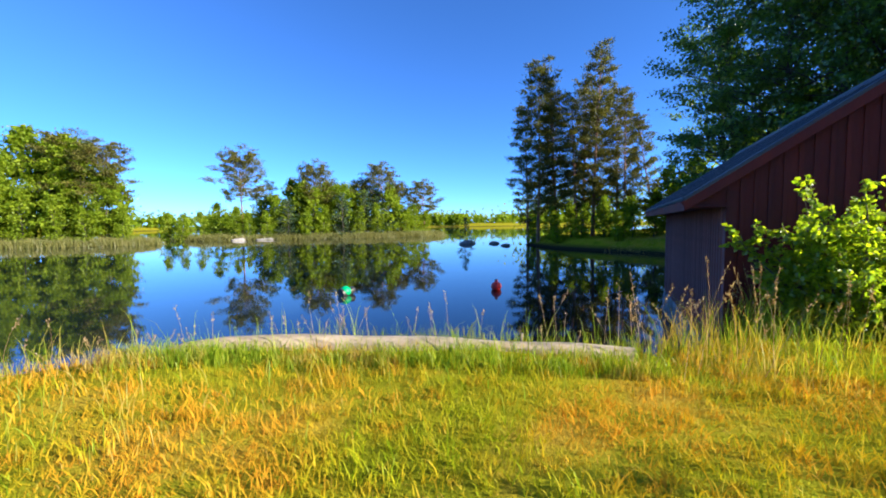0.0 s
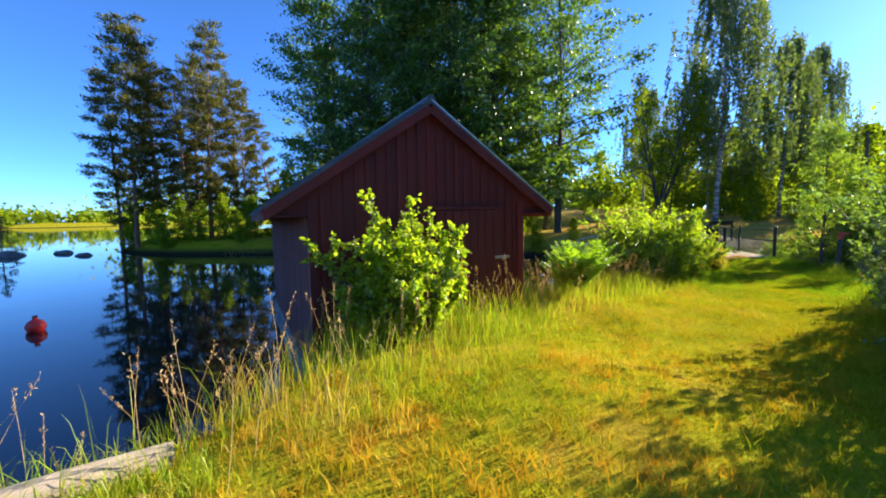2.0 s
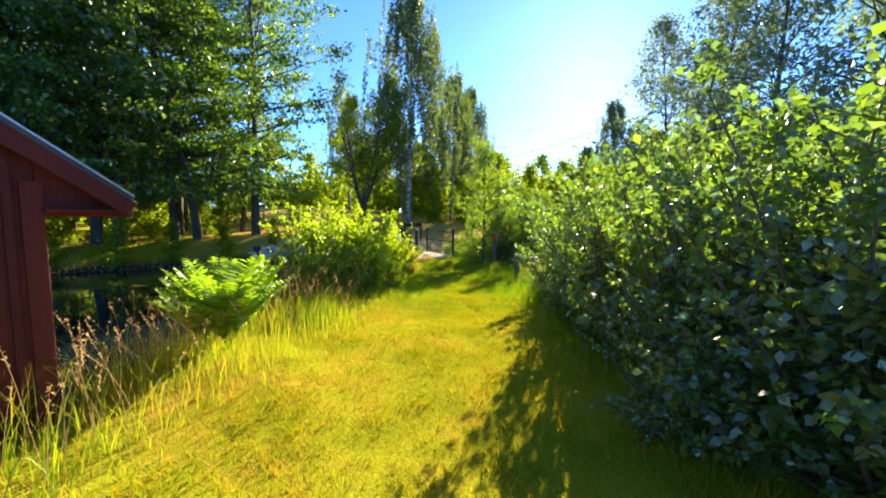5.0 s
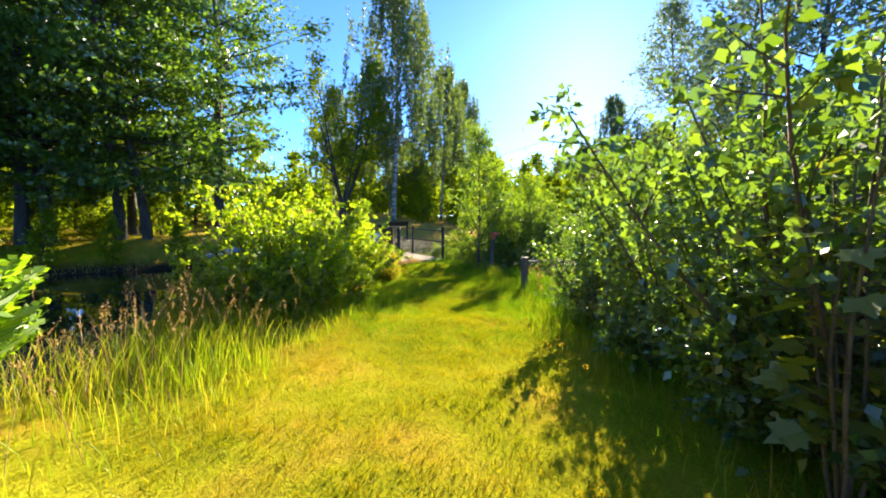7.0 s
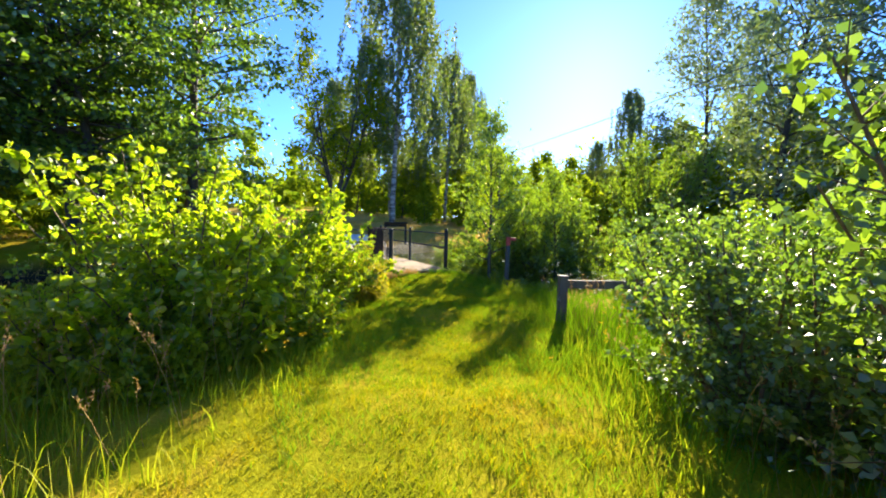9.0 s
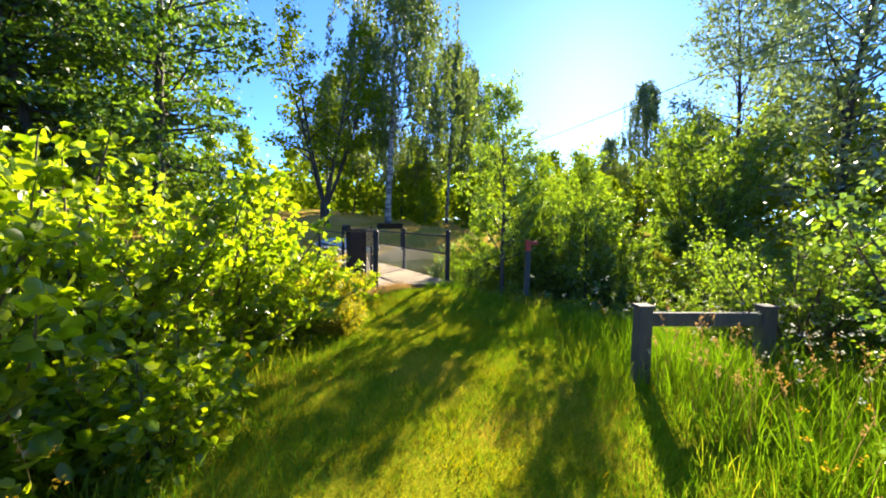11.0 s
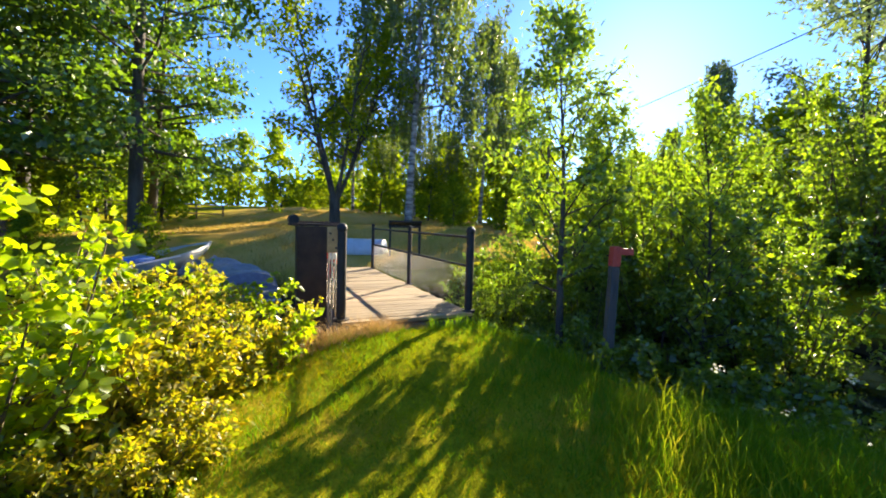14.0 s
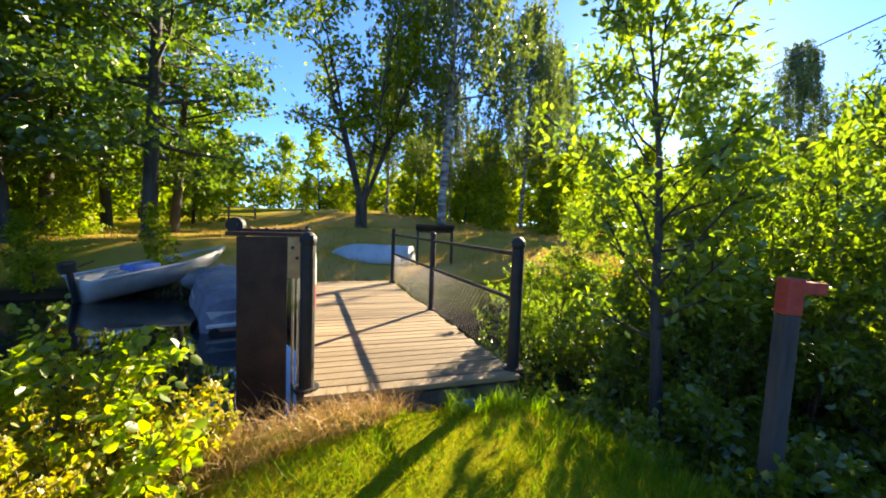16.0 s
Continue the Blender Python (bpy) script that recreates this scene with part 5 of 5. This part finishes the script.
def clumpy(x, y, s=1.3):
    return 0.5 + 0.5 * np.sin(x * s + 2 * np.sin(y * s * 0.7)) * np.sin(y * s * 1.2 + 1.7 * np.sin(x * s * 0.8))


# mown lawn, finest along the walk
x, y = scatter(620000, -4, 20.2, -10, 4, grng, lambda x, y: (shore_distance(x, y) > 0.4) & (grng.uniform(0, 1, len(x)) < np.exp(-np.maximum(0, path_distance(x, y) - 1.2) * 0.55)) & (path_distance(x, y) < 4.2))
blades("lawn_grass", x, y, grng.uniform(0.025, 0.07, len(x)) * (0.4 + 1.3 * clumpy(x, y, 5.0) * clumpy(y, x, 11.0) ** 0.5) * np.where(x < 5, 1.3, 1.0), grng.uniform(0.004, 0.01, len(x)), 1.2, "lawn", "short mown yellow-green grass of the path", grng, 1)
# tufts of the rougher meadow in the west
x, y = scatter(300000, -4.5, 15, -8, 3.6, grng, lambda x, y: (shore_distance(x, y) > 0.8) & (grng.uniform(0, 1, len(x)) < 0.1 + 0.9 * clumpy(x, y, 7.0) * clumpy(y, x, 3.1)) & (grng.uniform(0, 1, len(x)) < np.interp(x, [3, 7, 15], [1, 0.7, 0.5])) & (path_distance(x, y) < np.interp(x, [3, 7], [9, 1.6])))
blades("meadow_tufts", x, y, grng.uniform(0.04, 0.12, len(x)) * (0.5 + clumpy(x, y, 7.0)) * np.interp(x, [3, 8], [1, 0.6]), grng.uniform(0.004, 0.009, len(x)), 0.9, "lawn", "short tufted yellow-green and ochre meadow grass", grng)
# dry clippings lying on the mown path
x, y = scatter(70000, -4, 16, -8.5, 3.2, grng, lambda x, y: (shore_distance(x, y) > 1.0) & (path_distance(x, y) < 1.5) & (grng.uniform(0, 1, len(x)) < (0.15 + 0.85 * clumpy(x, y, 1.9)) * np.interp(x, [8, 14], [1, 0.35])))
blades("dry_clippings", x, y, grng.uniform(0.012, 0.03, len(x)), grng.uniform(0.003, 0.006, len(x)), 2.6, "clippings", "dry straw-coloured grass clippings lying on the mown path", grng)
# taller grass between path and bank, and under the hedge
x, y = scatter(210000, -4, 20.2, -10, 4.3, grng, lambda x, y: (shore_distance(x, y) > 0.1) & (path_distance(x, y) > 1.0) & (path_distance(x, y) < 4.6) & (grng.uniform(0, 1, len(x)) < (0.12 + 0.75 * clumpy(x, y)) * np.clip((path_distance(x, y) - 0.9) * 1.2, 0, 1) * np.where(x < 3.2, np.where(shore_distance(x, y) < 1.3, 0.8, 0.2), 1.0) * np.where(x > 11, 1.3, 1)))
reach = np.clip((path_distance(x, y) - 0.9) / 1.3, 0.15, 1)
north = (y > -1.4 - 0.5 * x)
blades("tall_grass", x[north], y[north], (grng.uniform(0.45, 1.0, len(x)) ** 2 * 0.62 * reach * np.where(x < 4, 0.5, 1))[north], grng.uniform(0.004, 0.009, len(x))[north], 0.55, "tall_grass", "tall unmown yellow-green grass on the bank", grng)
blades("hedge_grass", x[~north], y[~north], (grng.uniform(0.15, 0.55, len(x)) * reach)[~north], grng.uniform(0.004, 0.009, len(x))[~north], 0.55, "shade_grass", "lush green grass under the hedge", grng)
x, y = scatter(110000, 10.5, 20.0, -11.5, -4.5, grng, lambda x, y: (shore_distance(x, y) > 0.05) & (path_distance(x, y) < 3.6) & (grng.uniform(0, 1, len(x)) < np.clip((x - 10.5) / 3, 0, 1)))
blades("lush_grass", x, y, grng.uniform(0.05, 0.17, len(x)) * (0.5 + 0.9 * clumpy(x, y, 2.2)) * np.clip(0.35 + 0.45 * path_distance(x, y), 0.35, 1.5), grng.uniform(0.004, 0.009, len(x)), 0.8, "shade_grass", "lush green grass around the end of the path", grng, 1)
x, y = scatter(9000, -4, 5, 0.5, 5.2, grng, lambda x, y: (shore_distance(x, y) > 0.05) & (shore_distance(x, y) < 1.1) & (grng.uniform(0, 1, len(x)) < 0.5 * clumpy(x, y, 3.0)))
blades("shore_grass", x, y, grng.uniform(0.15, 0.6, len(x)), grng.uniform(0.004, 0.008, len(x)), 0.4, "tall_grass", "sparse tall green grass along the shore log", grng)
# tufts on the landward side of the log
u = grng.uniform(0, 1, 10000)
lx, ly = np.interp(u, [0, .2, .4, .6, .8, 1], [-0.9, -0.1, 0.75, 1.85, 2.75, 3.7]), np.interp(u, [0, .2, .4, .6, .8, 1], [3.55, 3.18, 2.85, 2.2, 1.62, 1.0])
off = grng.uniform(0, 0.45, len(u))
lx, ly = lx - off * 0.5, ly - off * 0.85
pick = grng.uniform(0, 1, len(u)) < 0.15 + 0.85 * clumpy(lx, ly, 5.0)
lx, ly = lx[pick], ly[pick]
blades("log_grass", lx, ly, grng.uniform(0.06, 0.22, len(lx)), grng.uniform(0.004, 0.009, len(lx)), 0.6, "tall_grass", "yellow-green grass tufts in front of the log", grng)
# grass across the stream
x, y = scatter(130000, 24.8, 48, -24, 24, grng, lambda x, y: (shore_distance(x, y) > 0.3) & (clumpy(x, y, 0.5) > 0.3) & (grng.uniform(0, 1, len(x)) < np.exp(-(x - 25) * 0.06)))
blades("field_grass", x, y, grng.uniform(0.06, 0.22, len(x)), grng.uniform(0.012, 0.03, len(x)), 0.7, "dry_grass", "patchy dry grass of the field beyond the stream", grng, 1)
# reeds along island, west shore and point
def reeds(n, pts, rng):
    P = np.array(pts, float)
    k = rng.integers(0, len(P) - 1, n)
    t = rng.uniform(0, 1, n)
    q = P[k] * (1 - t)[:, None] + P[k + 1] * t[:, None]
    return q[:, 0] + rng.normal(size=n) * 0.8, q[:, 1] + np.abs(rng.normal(size=n)) * 1.5


rx, ry = reeds(16000, [(-60, 73), (-34, 69.5), (-20, 67.8), (-15, 71)], grng)
blades("shore_reeds", rx, ry, grng.uniform(0.5, 1.3, len(rx)), np.full(len(rx), 0.06), 0.3, "reed", "band of green-yellow reeds along the west shore", grng, 1)
rx, ry = reeds(22000, [(-14, 85), (-8, 80.5), (4, 78.5), (18, 75.5), (30, 76), (37, 79.5)], grng)
blades("island_reeds", rx, ry, grng.uniform(0.4, 1.3, len(rx)), np.full(len(rx), 0.06), 0.3, "reed", "band of green-yellow reeds along the island shore", grng, 1)


# seed heads on long stalks
def stalks(n, keep, x0, x1, y0, y1, hmin, hmax, label):
    rng = np.random.default_rng(n)
    x, y = scatter(n * 12, x0, x1, y0, y1, rng, keep)
    x, y = x[:n], y[:n]
    z = height(x, y)
    wood, P, D = [], [], []
    for a, b, c in zip(x, y, z):
        h = rng.uniform(hmin, hmax)
        st = line_of((a, b, c), (rng.normal() * 0.14, rng.normal() * 0.14, 1), h, (rng.normal() * 0.25, rng.normal() * 0.25, -0.1), 4, rng, 0.03)
        wood.append((st, np.array([0.0022, 0.002, 0.0016, 0.001]), 3))
        m = 14
        P.append(along(st, rng.uniform(0.76, 1.0, m)) + rng.normal(size=(m, 3)) * 0.006)
        D.append(rng.normal(size=(m, 3)) * 0.5 + np.array([0, 0, 1.0]))
    v, f = tubes(wood)
    P, D = np.concatenate(P), np.concatenate(D)
    lv, lf = leaves(P, D, 0.028, 0.009, rng)
    tagged(new("seed_grass", mesh_np("seed_grass", np.concatenate([v, lv]), np.concatenate([f, lf + len(v)]), "straw")), label, "grass", kind="stuff")


stalks(560, lambda x, y: (shore_distance(x, y) > 0.15) & (path_distance(x, y) > 1.7) & (y > -1.2 - 0.5 * x) & (path_distance(x, y) < 4) & (x > 3.4), 3.4, 17.5, -6, 3, 0.5, 0.95, "dry brown seed heads of tall bank grass")
stalks(120, lambda x, y: (shore_distance(x, y) > 0.05) & (shore_distance(x, y) < 0.9), -3.0, 4.5, 0.5, 4.6, 0.3, 0.75, "sparse tall grass stalks above the log")
stalks(260, lambda x, y: (shore_distance(x, y) > 0.1) & (path_distance(x, y) > 1.3) & (y < -1.5 - 0.5 * x) & (path_distance(x, y) < 2.6), 4, 15, -10, -3, 0.4, 0.8, "pale grass seed heads under the hedge")
x, y = scatter(22000, 17.8, 20.4, -8.9, -6.0, grng, lambda x, y: (shore_distance(x, y) > 0.0) & (shore_distance(x, y) < 1.2) & (y > -0.75 * (x - 18) - 7.2))
blades("dry_straw", x, y, grng.uniform(0.06, 0.24, len(x)), grng.uniform(0.003, 0.007, len(x)), 1.6, "straw", "flattened dry straw at the end of the bridge", grng)


x, y = scatter(5200, 19.4, 20.2, -10.6, -7.5, grng, lambda x, y: y < -8.7)
blades("bridge_grass", x, y, grng.uniform(0.05, 0.2, len(x)), grng.uniform(0.004, 0.009, len(x)), 0.7, "shade_grass", "green grass tufts at the foot of the bridge", grng)


# small flowers among the grass
def flowers(name, n, spots, hmin, hmax, size, material, label):
    rng = np.random.default_rng(n)
    wood, P, D = [], [], []
    for k in range(n):
        cx, cy, r = spots[k % len(spots)]
        x, y = cx + rng.normal() * r, cy + rng.normal() * r
        if shore_distance(np.array([x]), np.array([y]))[0] < 0.1:
            continue
        st = line_of((x, y, Z(x, y)), (rng.normal() * 0.15, rng.normal() * 0.15, 1), rng.uniform(hmin, hmax), (0, 0, 0), 3, rng, 0.04)
        m = 8
        a = np.arange(m) * 2 * math.pi / m
        P.append(np.repeat(st[-1:], m, 0) + rng.normal(size=(m, 3)) * size * 0.6)
        D.append(np.stack([np.cos(a), np.sin(a), np.full(m, 0.5)], 1))
    P, D = np.concatenate(P), np.concatenate(D)
    v, f = leaves(P, D, size, size * 0.7, rng)
    tagged(new(name, mesh_np(name, v, f, material)), label, "flowers", kind="stuff")


flowers("white_flowers", 170, [(14.6, -11.0, 0.8), (13.6, -10.6, 0.6), (15.4, -10.2, 0.5), (12.9, -8.9, 0.5)], 0.4, 0.9, 0.018, "flower", "small white flower heads behind the low fence")
flowers("yellow_flowers", 44, [(14.2, -4.9, 0.3), (13.6, -4.5, 0.3), (15.2, -5.6, 0.3), (13.2, -8.4, 0.5), (9.6, -5.7, 0.4), (12.6, -8.0, 0.4)], 0.25, 0.5, 0.018, "yellow_flower", "small yellow flowers in the grass")
